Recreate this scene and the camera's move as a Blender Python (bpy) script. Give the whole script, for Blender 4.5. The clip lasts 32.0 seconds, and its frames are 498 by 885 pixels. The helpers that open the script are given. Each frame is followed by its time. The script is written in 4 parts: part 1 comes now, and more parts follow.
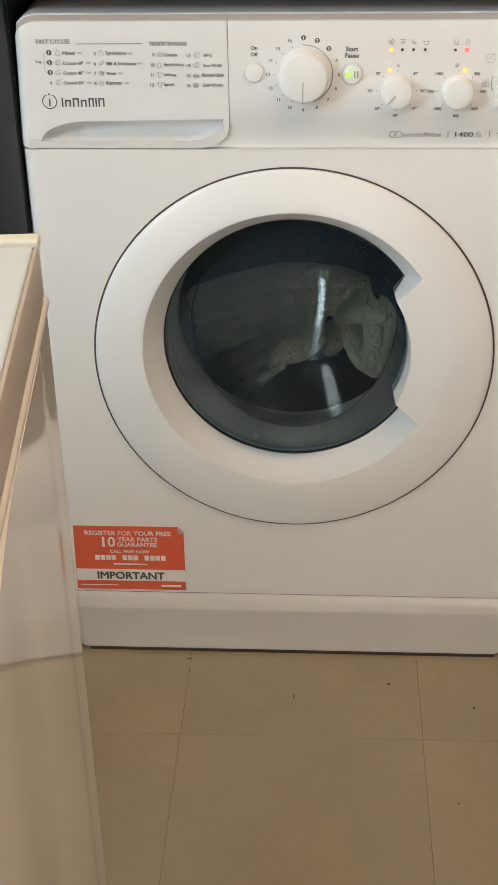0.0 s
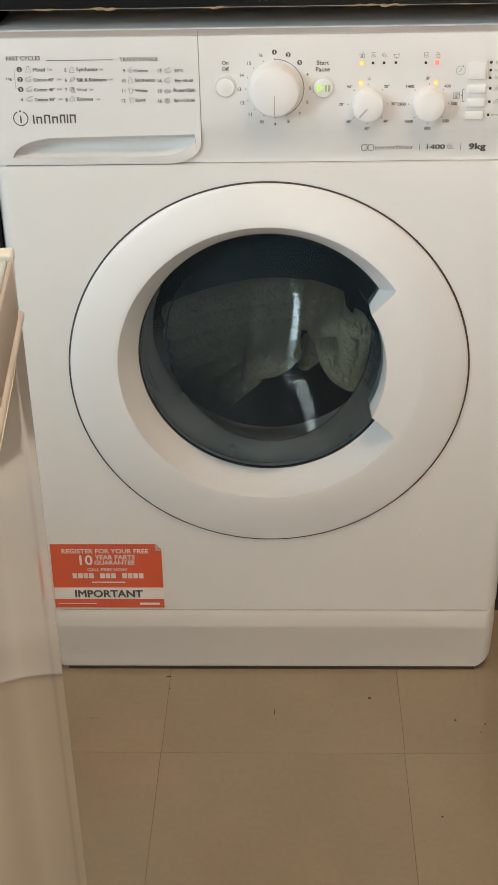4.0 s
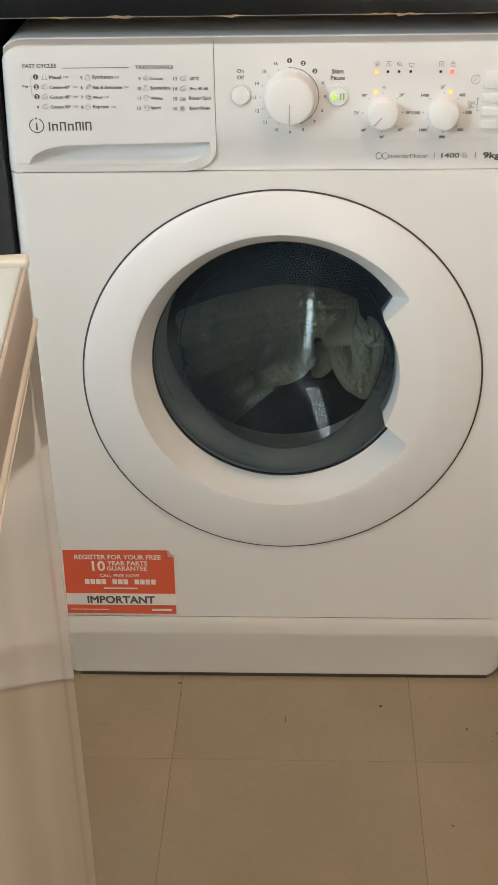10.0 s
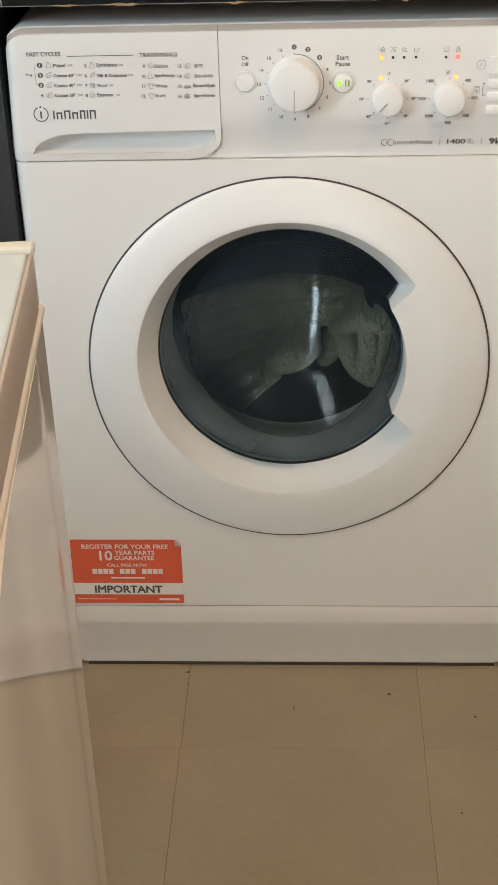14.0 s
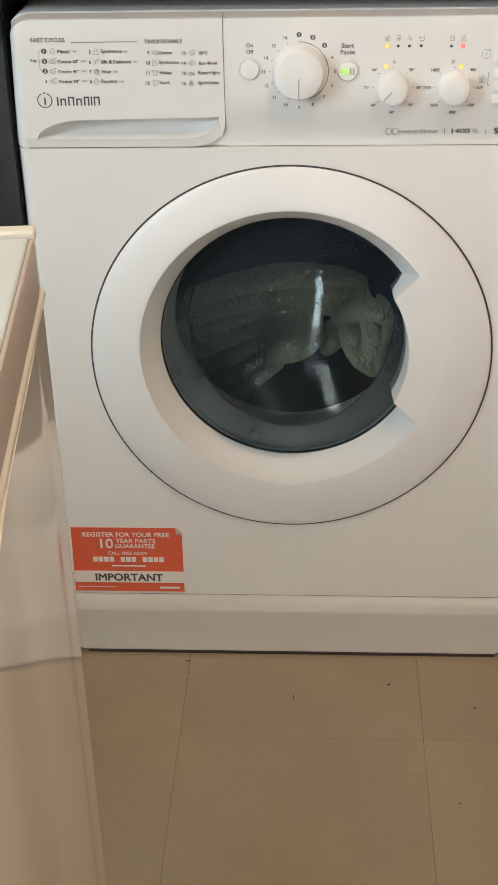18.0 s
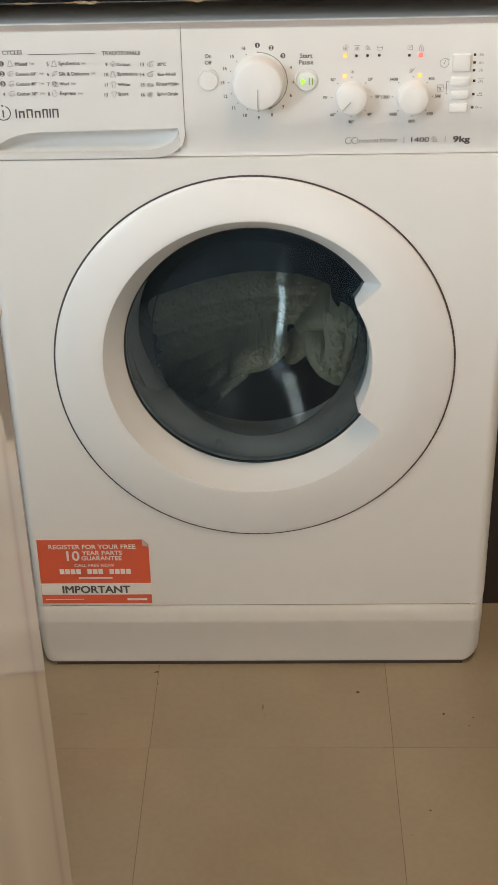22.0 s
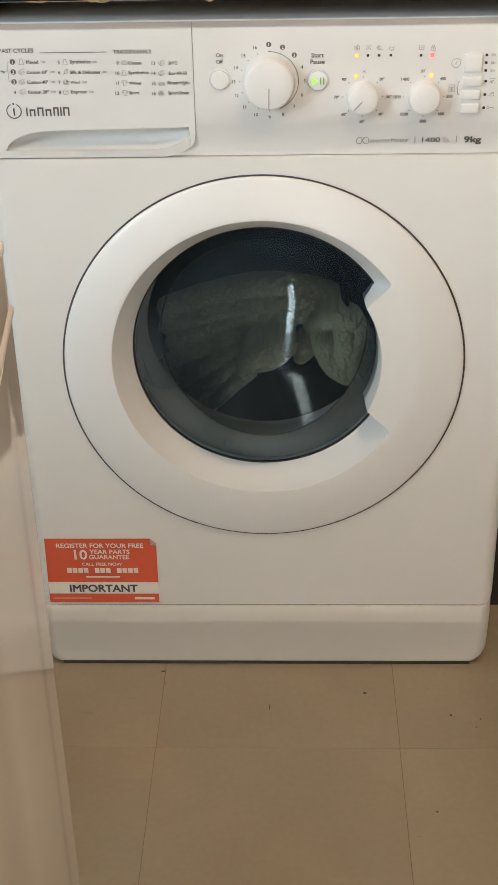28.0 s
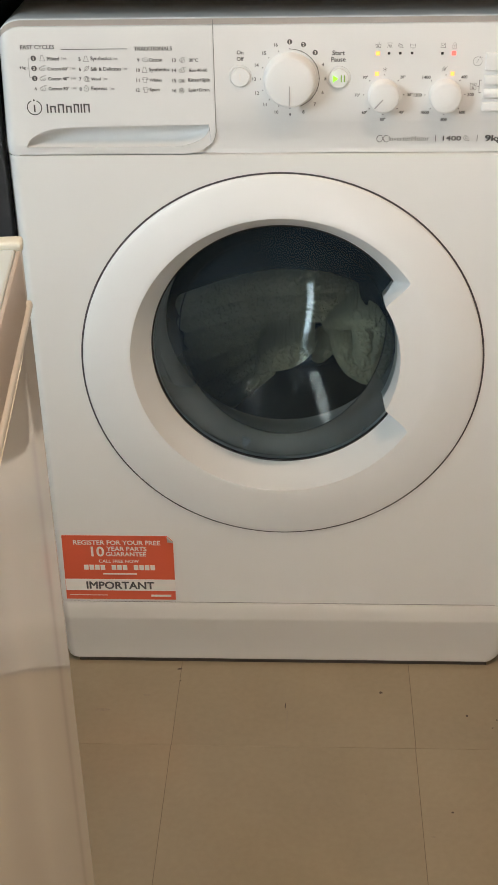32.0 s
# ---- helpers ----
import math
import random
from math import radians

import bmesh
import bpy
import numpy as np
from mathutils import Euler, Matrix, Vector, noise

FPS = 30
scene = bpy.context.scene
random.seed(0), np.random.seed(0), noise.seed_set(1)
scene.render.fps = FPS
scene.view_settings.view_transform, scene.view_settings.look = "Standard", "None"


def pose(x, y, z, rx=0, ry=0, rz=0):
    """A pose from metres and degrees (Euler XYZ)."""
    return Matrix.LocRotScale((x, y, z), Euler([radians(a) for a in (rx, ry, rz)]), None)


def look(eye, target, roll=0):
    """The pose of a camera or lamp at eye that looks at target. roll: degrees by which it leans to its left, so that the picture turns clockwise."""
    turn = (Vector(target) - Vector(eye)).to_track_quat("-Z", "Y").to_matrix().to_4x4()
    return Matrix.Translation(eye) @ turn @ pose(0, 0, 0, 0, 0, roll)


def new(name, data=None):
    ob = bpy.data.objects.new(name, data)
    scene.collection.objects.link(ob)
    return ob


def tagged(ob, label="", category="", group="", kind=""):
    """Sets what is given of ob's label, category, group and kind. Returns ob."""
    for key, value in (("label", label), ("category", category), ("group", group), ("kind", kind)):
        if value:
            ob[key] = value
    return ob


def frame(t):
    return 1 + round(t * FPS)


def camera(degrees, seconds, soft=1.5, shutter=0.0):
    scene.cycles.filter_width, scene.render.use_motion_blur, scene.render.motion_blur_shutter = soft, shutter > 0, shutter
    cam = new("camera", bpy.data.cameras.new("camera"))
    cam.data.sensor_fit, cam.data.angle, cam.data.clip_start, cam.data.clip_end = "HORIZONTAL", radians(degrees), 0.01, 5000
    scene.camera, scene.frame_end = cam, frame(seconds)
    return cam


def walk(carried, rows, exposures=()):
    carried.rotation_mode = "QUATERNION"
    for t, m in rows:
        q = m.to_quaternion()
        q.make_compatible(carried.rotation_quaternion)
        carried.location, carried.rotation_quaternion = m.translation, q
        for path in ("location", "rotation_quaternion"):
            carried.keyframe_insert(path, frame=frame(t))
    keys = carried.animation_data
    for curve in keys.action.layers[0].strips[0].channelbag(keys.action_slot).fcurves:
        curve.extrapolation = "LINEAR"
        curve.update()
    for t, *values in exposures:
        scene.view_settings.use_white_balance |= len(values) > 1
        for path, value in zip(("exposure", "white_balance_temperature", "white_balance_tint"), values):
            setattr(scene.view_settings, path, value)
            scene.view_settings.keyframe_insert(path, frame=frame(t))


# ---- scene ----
cam = camera(21.4, 32.0)

PATH = [
    (0, (0.035, -1.389, 1.171), (-0.072, 0.323, 0.143), -1.1),
    (0.5, (0.031, -1.388, 1.173), (-0.07, 0.33, 0.155), -0.9),
    (1, (0.029, -1.386, 1.171), (-0.067, 0.337, 0.159), -0.8),
    (1.5, (0.035, -1.391, 1.168), (-0.055, 0.337, 0.167), -0.8),
    (2, (0.033, -1.392, 1.166), (-0.047, 0.34, 0.168), -0.8),
    (2.5, (0.033, -1.389, 1.165), (-0.04, 0.343, 0.168), -1.0),
    (4.5, (0.032, -1.387, 1.165), (-0.038, 0.34, 0.159), -1.4),
    (5, (0.034, -1.389, 1.164), (-0.043, 0.338, 0.159), -1.3),
    (5.5, (0.033, -1.39, 1.167), (-0.05, 0.339, 0.165), -1.3),
    (6, (0.033, -1.388, 1.169), (-0.056, 0.341, 0.169), -1.2),
    (6.5, (0.033, -1.388, 1.168), (-0.058, 0.342, 0.168), -1.2),
    (7, (0.032, -1.389, 1.165), (-0.059, 0.341, 0.165), -1.2),
    (7.5, (0.032, -1.389, 1.163), (-0.06, 0.34, 0.162), -1.2),
    (8, (0.032, -1.389, 1.163), (-0.058, 0.341, 0.163), -1.2),
    (8.5, (0.03, -1.39, 1.167), (-0.059, 0.342, 0.171), -1.3),
    (9, (0.031, -1.386, 1.169), (-0.057, 0.347, 0.175), -1.2),
    (9.5, (0.033, -1.387, 1.168), (-0.059, 0.346, 0.176), -1.2),
    (10, (0.033, -1.389, 1.166), (-0.056, 0.344, 0.171), -1.3),
    (10.5, (0.034, -1.39, 1.163), (-0.055, 0.339, 0.161), -1.5),
    (11, (0.032, -1.387, 1.159), (-0.054, 0.336, 0.147), -1.5),
    (11.5, (0.033, -1.386, 1.16), (-0.053, 0.333, 0.142), -1.6),
    (12, (0.033, -1.385, 1.162), (-0.051, 0.334, 0.143), -1.7),
    (12.5, (0.033, -1.386, 1.165), (-0.051, 0.335, 0.149), -1.8),
    (13, (0.033, -1.384, 1.163), (-0.054, 0.339, 0.153), -1.9),
    (13.5, (0.033, -1.391, 1.162), (-0.061, 0.336, 0.158), -1.9),
    (14, (0.032, -1.389, 1.162), (-0.066, 0.337, 0.156), -1.8),
    (14.5, (0.031, -1.39, 1.161), (-0.067, 0.336, 0.154), -1.7),
    (16.5, (0.031, -1.385, 1.162), (-0.066, 0.326, 0.131), -1.6),
    (17, (0.032, -1.385, 1.158), (-0.067, 0.325, 0.125), -1.5),
    (17.5, (0.033, -1.387, 1.157), (-0.067, 0.325, 0.128), -1.5),
    (18, (0.034, -1.389, 1.159), (-0.069, 0.329, 0.142), -1.4),
    (18.5, (0.031, -1.385, 1.163), (-0.065, 0.338, 0.152), -1.2),
    (19, (0.03, -1.384, 1.164), (-0.059, 0.343, 0.16), -1.1),
    (19.5, (0.032, -1.384, 1.161), (-0.051, 0.345, 0.161), -1.3),
    (20, (0.034, -1.387, 1.162), (-0.034, 0.341, 0.157), -1.3),
    (20.5, (0.044, -1.384, 1.159), (-0.021, 0.341, 0.15), -1.5),
    (21, (0.042, -1.385, 1.159), (-0.016, 0.339, 0.146), -1.5),
    (21.5, (0.038, -1.386, 1.161), (-0.014, 0.338, 0.149), -1.4),
    (22, (0.041, -1.383, 1.164), (-0.018, 0.34, 0.151), -1.5),
    (22.5, (0.035, -1.38, 1.166), (-0.019, 0.34, 0.148), -1.6),
    (23, (0.038, -1.386, 1.161), (-0.023, 0.337, 0.147), -1.6),
    (23.5, (0.036, -1.385, 1.159), (-0.024, 0.336, 0.142), -1.7),
    (24, (0.038, -1.386, 1.159), (-0.026, 0.335, 0.141), -1.6),
    (24.5, (0.035, -1.387, 1.159), (-0.024, 0.336, 0.145), -1.5),
    (25, (0.034, -1.384, 1.162), (-0.022, 0.339, 0.147), -1.4),
    (25.5, (0.036, -1.384, 1.159), (-0.024, 0.34, 0.147), -1.4),
    (27.5, (0.038, -1.388, 1.157), (-0.03, 0.337, 0.146), -1.3),
    (28, (0.037, -1.382, 1.163), (-0.03, 0.341, 0.15), -1.3),
    (28.5, (0.037, -1.385, 1.159), (-0.032, 0.342, 0.152), -1.3),
    (29, (0.041, -1.381, 1.16), (-0.035, 0.344, 0.151), -1.4),
    (29.5, (0.037, -1.385, 1.16), (-0.034, 0.341, 0.153), -1.4),
    (30, (0.042, -1.385, 1.158), (-0.037, 0.342, 0.153), -1.4),
    (30.5, (0.039, -1.385, 1.158), (-0.041, 0.342, 0.153), -1.3),
    (31, (0.035, -1.384, 1.162), (-0.045, 0.342, 0.154), -1.3),
    (31.5, (0.038, -1.385, 1.158), (-0.051, 0.343, 0.154), -1.3),
    (32, (0.037, -1.381, 1.161), (-0.057, 0.341, 0.147), -1.3),
]
walk(cam, [(t, look(eye, target, roll)) for t, eye, target, roll in PATH])

# ---- world and lights ----
world = bpy.data.worlds.new("world")
scene.world = world
world.use_nodes = True
wn = world.node_tree
sky = wn.nodes.new("ShaderNodeTexSky")
sky.sky_type, sky.sun_disc = "NISHITA", False
sky.sun_elevation, sky.sun_rotation = radians(28), radians(200)
wn.links.new(sky.outputs[0], wn.nodes["Background"].inputs[0])
wn.nodes["Background"].inputs[1].default_value = 0.08


def area(name, m, sx, sy, power, colour):
    d = bpy.data.lights.new(name, "AREA")
    d.shape, d.size, d.size_y, d.energy, d.color = "RECTANGLE", sx, sy, power, colour
    ob = new(name, d)
    ob.matrix_world = m
    return ob


# daylight in the window's opening, and the warm ceiling lamp
area("window_daylight", look((-2.52, -2.05, 1.83), (-0.1, -0.3, 0.7)), 0.95, 0.90, 57.5, (0.80, 0.93, 1.0))
area("ceiling_lamp_light", look((0.40, -0.80, 2.28), (0.12, -0.15, 0.3)), 0.28, 0.28, 13.6, (1.0, 0.715, 0.48))


# ---- materials ----
def material(name, colour, rough=0.5, metal=0.0, vary=0.06, scale=6.0, grain=0.0, grain_scale=300.0, bump=0.0, bump_scale=200.0, coat=0.0, spec=0.5, random_tone=0.0, sheen=0.0):
    """A surface with soft stains, fine grain and fine relief."""
    m = bpy.data.materials.new(name)
    m.use_nodes = True
    nt = m.node_tree
    n, k = nt.nodes, nt.links
    p = n["Principled BSDF"]
    p.inputs["Metallic"].default_value = metal
    p.inputs["Specular IOR Level"].default_value = spec
    p.inputs["Coat Weight"].default_value = coat
    p.inputs["Coat Roughness"].default_value = 0.08
    p.inputs["Sheen Weight"].default_value = sheen
    co = n.new("ShaderNodeTexCoord")
    big = n.new("ShaderNodeTexNoise")
    big.inputs["Scale"].default_value, big.inputs["Detail"].default_value = scale, 5
    k.new(co.outputs["Object"], big.inputs["Vector"])
    small = n.new("ShaderNodeTexNoise")
    small.inputs["Scale"].default_value, small.inputs["Detail"].default_value = grain_scale, 3
    k.new(co.outputs["Object"], small.inputs["Vector"])
    tone = n.new("ShaderNodeMath")
    tone.operation = "MULTIPLY_ADD"
    k.new(big.outputs["Fac"], tone.inputs[0])
    tone.inputs[1].default_value, tone.inputs[2].default_value = 2 * vary, 1 - vary
    fine = n.new("ShaderNodeMath")
    fine.operation = "MULTIPLY_ADD"
    k.new(small.outputs["Fac"], fine.inputs[0])
    fine.inputs[1].default_value, fine.inputs[2].default_value = 2 * grain, 1 - grain
    both = n.new("ShaderNodeMath")
    both.operation = "MULTIPLY"
    k.new(tone.outputs[0], both.inputs[0])
    k.new(fine.outputs[0], both.inputs[1])
    last = both
    if random_tone:
        info = n.new("ShaderNodeObjectInfo")
        r = n.new("ShaderNodeMath")
        r.operation = "MULTIPLY_ADD"
        k.new(info.outputs["Random"], r.inputs[0])
        r.inputs[1].default_value, r.inputs[2].default_value = 2 * random_tone, 1 - random_tone
        last = n.new("ShaderNodeMath")
        last.operation = "MULTIPLY"
        k.new(both.outputs[0], last.inputs[0])
        k.new(r.outputs[0], last.inputs[1])
    mix = n.new("ShaderNodeVectorMath")
    mix.operation = "SCALE"
    mix.inputs[0].default_value = colour
    k.new(last.outputs[0], mix.inputs["Scale"])
    k.new(mix.outputs[0], p.inputs["Base Color"])
    rr = n.new("ShaderNodeMath")
    rr.operation = "MULTIPLY_ADD"
    k.new(big.outputs["Fac"], rr.inputs[0])
    rr.inputs[1].default_value, rr.inputs[2].default_value = 0.25 * rough, 0.875 * rough
    k.new(rr.outputs[0], p.inputs["Roughness"])
    if bump:
        rel = n.new("ShaderNodeTexNoise")
        rel.inputs["Scale"].default_value, rel.inputs["Detail"].default_value = bump_scale, 4
        k.new(co.outputs["Object"], rel.inputs["Vector"])
        b = n.new("ShaderNodeBump")
        b.inputs["Strength"].default_value, b.inputs["Distance"].default_value = bump, 0.002
        k.new(rel.outputs["Fac"], b.inputs["Height"])
        k.new(b.outputs[0], p.inputs["Normal"])
    return m


def glowing(name, colour, strength):
    m = bpy.data.materials.new(name)
    m.use_nodes = True
    p = m.node_tree.nodes["Principled BSDF"]
    p.inputs["Base Color"].default_value = (*colour, 1)
    p.inputs["Emission Color"].default_value = (*colour, 1)
    p.inputs["Emission Strength"].default_value = strength
    return m


def glass_pane(name, tint, ior=1.5, haze=0.0, tone=(0.40, 0.54, 0.68), lit_span=None, gloss=(1.0, 1.0, 1.0)):
    """Thin glass: tinted see-through, with a mirror gloss that grows towards grazing."""
    m = bpy.data.materials.new(name)
    m.use_nodes = True
    n, k = m.node_tree.nodes, m.node_tree.links
    n.remove(n["Principled BSDF"])
    see, shine, mix, fres = (n.new("ShaderNode" + s) for s in ("BsdfTransparent", "BsdfGlossy", "MixShader", "Fresnel"))
    see.inputs[0].default_value = (*tint, 1)
    shine.inputs["Roughness"].default_value = 0.03
    shine.inputs["Color"].default_value = (*gloss, 1)
    fres.inputs["IOR"].default_value = ior
    k.new(fres.outputs[0], mix.inputs[0])
    k.new(see.outputs[0], mix.inputs[1])
    k.new(shine.outputs[0], mix.inputs[2])
    last = mix
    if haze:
        # an uneven diffuse veil that paints reflected light over the glass
        veil, over, co, cloud, amount = (n.new("ShaderNode" + s) for s in ("BsdfDiffuse", "MixShader", "TexCoord", "TexNoise", "Math"))
        veil.inputs[0].default_value = (*tone, 1)
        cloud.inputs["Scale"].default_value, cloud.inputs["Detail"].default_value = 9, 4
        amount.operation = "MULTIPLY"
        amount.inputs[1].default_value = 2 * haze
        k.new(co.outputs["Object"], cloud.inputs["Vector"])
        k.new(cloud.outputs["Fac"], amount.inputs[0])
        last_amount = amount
        if lit_span:
            # the veil fades upward, painting light low down and shade on top
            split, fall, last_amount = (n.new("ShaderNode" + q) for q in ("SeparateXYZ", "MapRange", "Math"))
            fall.inputs["From Min"].default_value, fall.inputs["From Max"].default_value = lit_span
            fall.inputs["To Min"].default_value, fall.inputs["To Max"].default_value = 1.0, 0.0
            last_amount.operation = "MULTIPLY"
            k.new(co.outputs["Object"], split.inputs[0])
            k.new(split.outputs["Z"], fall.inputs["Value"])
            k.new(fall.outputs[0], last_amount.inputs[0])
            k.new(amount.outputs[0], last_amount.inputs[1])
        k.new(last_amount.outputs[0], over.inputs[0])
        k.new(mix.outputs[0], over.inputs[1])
        k.new(veil.outputs[0], over.inputs[2])
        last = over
    k.new(last.outputs[0], n["Material Output"].inputs[0])
    return m


WHITE = material("white_enamel", (0.785, 0.79, 0.775), 0.34, vary=0.02, scale=3, bump=0.02, bump_scale=350)
PLASTIC = material("white_plastic", (0.765, 0.775, 0.77), 0.38, vary=0.015, scale=5, bump=0.03, bump_scale=900)
KICK = material("kick_plate_plastic", (0.70, 0.685, 0.65), 0.42, vary=0.03, scale=6, bump=0.03, bump_scale=900)
TRIM = material("beige_trim", (0.50, 0.43, 0.38), 0.4, vary=0.03)
GLOSS = material("white_gloss_plastic", (0.815, 0.83, 0.83), 0.31, vary=0.01, scale=5)
CREAM = material("yellowed_trim", (0.80, 0.79, 0.70), 0.4, vary=0.05, scale=12)
# the lid's bluish tint puts cool daylight into its colour
LID = material("white_lid_cool_lit", (0.72, 0.81, 0.86), 0.35, vary=0.03, scale=8, bump=0.02, bump_scale=500)
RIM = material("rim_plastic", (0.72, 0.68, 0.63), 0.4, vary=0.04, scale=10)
# duller pinkish copy for the lid's side, shade put into the colour
LIDSHADE = material("lid_side_shaded", (0.58, 0.50, 0.44), 0.45, vary=0.05, scale=10)
OLDWHITE = material("old_gloss_enamel", (0.82, 0.775, 0.715), 0.05, vary=0.03, scale=4, bump=0.012, bump_scale=9)
RUBBER = material("grey_rubber", (0.58, 0.57, 0.55), 0.5, vary=0.1, scale=20, bump=0.05)
DARKGAP = material("dark_joint", (0.02, 0.02, 0.022), 0.6)
DOORGAP = material("dusty_door_joint", (0.075, 0.065, 0.075), 0.6, vary=0.2, scale=20)
SOFTGAP = material("grey_joint", (0.24, 0.235, 0.23), 0.6)
# near-black blue puts the dark of the drum's inside into its metal
SHADEDSTEEL = material("drum_steel_in_shade", (0.016, 0.034, 0.060), 0.45, metal=1.0, vary=0.08, scale=15)
INK = material("grey_ink", (0.09, 0.088, 0.09), 0.5, vary=0.03)
PALEINK = material("pale_ink", (0.46, 0.46, 0.46), 0.5, vary=0.03)
SOFTINK = material("mid_grey_ink", (0.22, 0.22, 0.22), 0.5, vary=0.03)
PAPER = material("white_print", (0.86, 0.84, 0.80), 0.5, vary=0.02)
ORANGE = material("orange_sticker_film", (0.74, 0.125, 0.06), 0.35, vary=0.04, scale=20)
LEDOFF = material("led_window_dark", (0.03, 0.03, 0.03), 0.25)
YELLOW = glowing("led_amber", (1.0, 0.36, 0.075), 1.5)
RED = glowing("led_red", (1.0, 0.075, 0.06), 2.6)
GREEN = glowing("led_green", (0.26, 1.0, 0.03), 1.3)
GREENDIM = glowing("led_green_dim", (0.24, 0.42, 0.12), 0.12)
# bluish haze and gloss tint put a cool room reflection into the glass
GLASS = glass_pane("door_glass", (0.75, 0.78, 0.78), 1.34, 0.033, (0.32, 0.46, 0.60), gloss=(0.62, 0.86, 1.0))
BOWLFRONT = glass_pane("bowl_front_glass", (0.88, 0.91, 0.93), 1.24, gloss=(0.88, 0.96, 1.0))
# rim and bead: haze graded by height, painted lit below and dark above
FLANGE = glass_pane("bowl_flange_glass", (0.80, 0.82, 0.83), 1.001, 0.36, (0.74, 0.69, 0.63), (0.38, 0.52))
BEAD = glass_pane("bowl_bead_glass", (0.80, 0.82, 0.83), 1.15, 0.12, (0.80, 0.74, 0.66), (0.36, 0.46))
UNDERSHADE = material("under_plinth_shade", (0.060, 0.050, 0.042), 0.7, vary=0.2, scale=30)
BLACK = material("black_laminate", (0.006, 0.008, 0.010), 0.22, vary=0.2, scale=9, bump=0.03, bump_scale=250)
NAVY = material("black_cabinet_panel", (0.022, 0.026, 0.032), 0.36, vary=0.15, scale=7, spec=0.25)
BROWNBLACK = material("dark_brown_board", (0.035, 0.026, 0.02), 0.5, vary=0.15, scale=7)
CHIP = material("raw_chipboard", (0.33, 0.245, 0.15), 0.9, vary=0.25, scale=120, grain=0.3, grain_scale=600, bump=0.5, bump_scale=500)
VINYL = material("vinyl_tile", (0.380, 0.314, 0.218), 0.23, vary=0.16, scale=6, grain=0.07, grain_scale=120, bump=0.03, bump_scale=260, random_tone=0.03)
GROUT = material("tile_joint", (0.19, 0.14, 0.09), 0.8, vary=0.35, scale=14)
DIRT = material("dirt_mark", (0.09, 0.06, 0.04), 0.8, vary=0.2, scale=300)
SCUFF = material("scuff_mark", (0.30, 0.235, 0.16), 0.55, vary=0.2, scale=300)
WALLPAINT = material("wall_paint", (0.64, 0.61, 0.56), 0.7, vary=0.04, scale=3, bump=0.05, bump_scale=180)
# dark brown is made up for the unseen east wall, to dim its bounce
EASTDARK = material("dark_bounce_wall", (0.34, 0.26, 0.19), 0.7, vary=0.05, scale=3, bump=0.05, bump_scale=180)
CEILPAINT = material("ceiling_paint", (0.72, 0.70, 0.66), 0.8, vary=0.03, scale=3)
TOWEL = material("sage_terry", (0.395, 0.385, 0.265), 0.95, vary=0.25, scale=25, grain=0.45, grain_scale=420, bump=0.8, bump_scale=420, spec=0.1, sheen=0.15)
SHADE = glowing("lamp_glass", (1.0, 0.80, 0.58), 3.0)
DAYCARD = glowing("daylight", (1.0, 0.98, 0.96), 22.0)
FRAMEWHITE = material("window_frame_paint", (0.78, 0.78, 0.76), 0.4, vary=0.03)


# ---- mesh helpers ----
def part(name, bm, mat, parent=None, label="", smooth=40):
    me = bpy.data.meshes.new(name)
    bmesh.ops.recalc_face_normals(bm, faces=bm.faces)
    bm.to_mesh(me)
    bm.free()
    me.materials.append(mat)
    if smooth:
        me.shade_smooth()
        me.set_sharp_from_angle(angle=radians(smooth))
    ob = new(name, me)
    ob.parent = parent
    if label:
        ob["label"] = label
    return ob


def thing(name, m, label, category, group="", kind=""):
    ob = new(name)
    ob.matrix_world = m
    return tagged(ob, label, category, group, kind)


def box(x0, x1, y0, y1, z0, z1, bevel=0.0, seg=2, bm=None):
    bm = bm or bmesh.new()
    made = bmesh.ops.create_cube(bm, size=1, matrix=Matrix.LocRotScale(((x0 + x1) / 2, (y0 + y1) / 2, (z0 + z1) / 2), None, (x1 - x0, y1 - y0, z1 - z0)))
    if bevel:
        edges = list({e for v in made["verts"] for e in v.link_edges})
        bmesh.ops.bevel(bm, geom=edges, offset=bevel, segments=seg, profile=0.5, affect="EDGES")
    return bm


def skin(rows, closed=False, bm=None, caps=False):
    """Quads over rows of points of equal length."""
    bm = bm or bmesh.new()
    vs = [[bm.verts.new(p) for p in row] for row in rows]
    for a, b in zip(vs, vs[1:]):
        for i in range(len(a) - (0 if closed else 1)):
            j = (i + 1) % len(a)
            bm.faces.new((a[i], a[j], b[j], b[i]))
    if caps == "both":
        bm.faces.new(vs[0])
    if caps:
        bm.faces.new(vs[-1])
    return bm


def lathe(profile, cx, cz, n=96, caps=False, bm=None):
    """A turned shape about an axis along y: profile of (radius, y)."""
    rows = [[(cx + r * math.cos(2 * math.pi * i / n), y, cz + r * math.sin(2 * math.pi * i / n)) for i in range(n)] for r, y in profile]
    return skin(rows, True, bm, caps)


def slab(outline, y0, y1, bm=None):
    """A flat shape in the upright plane, from (x, z) points, between y0 (its face) and y1."""
    bm = bm or bmesh.new()
    a = [bm.verts.new((x, y0, z)) for x, z in outline]
    b = [bm.verts.new((x, y1, z)) for x, z in outline]
    bm.faces.new(a)
    bm.faces.new(b[::-1])
    for i in range(len(a)):
        j = (i + 1) % len(a)
        bm.faces.new((a[i], b[i], b[j], a[j]))
    return bm


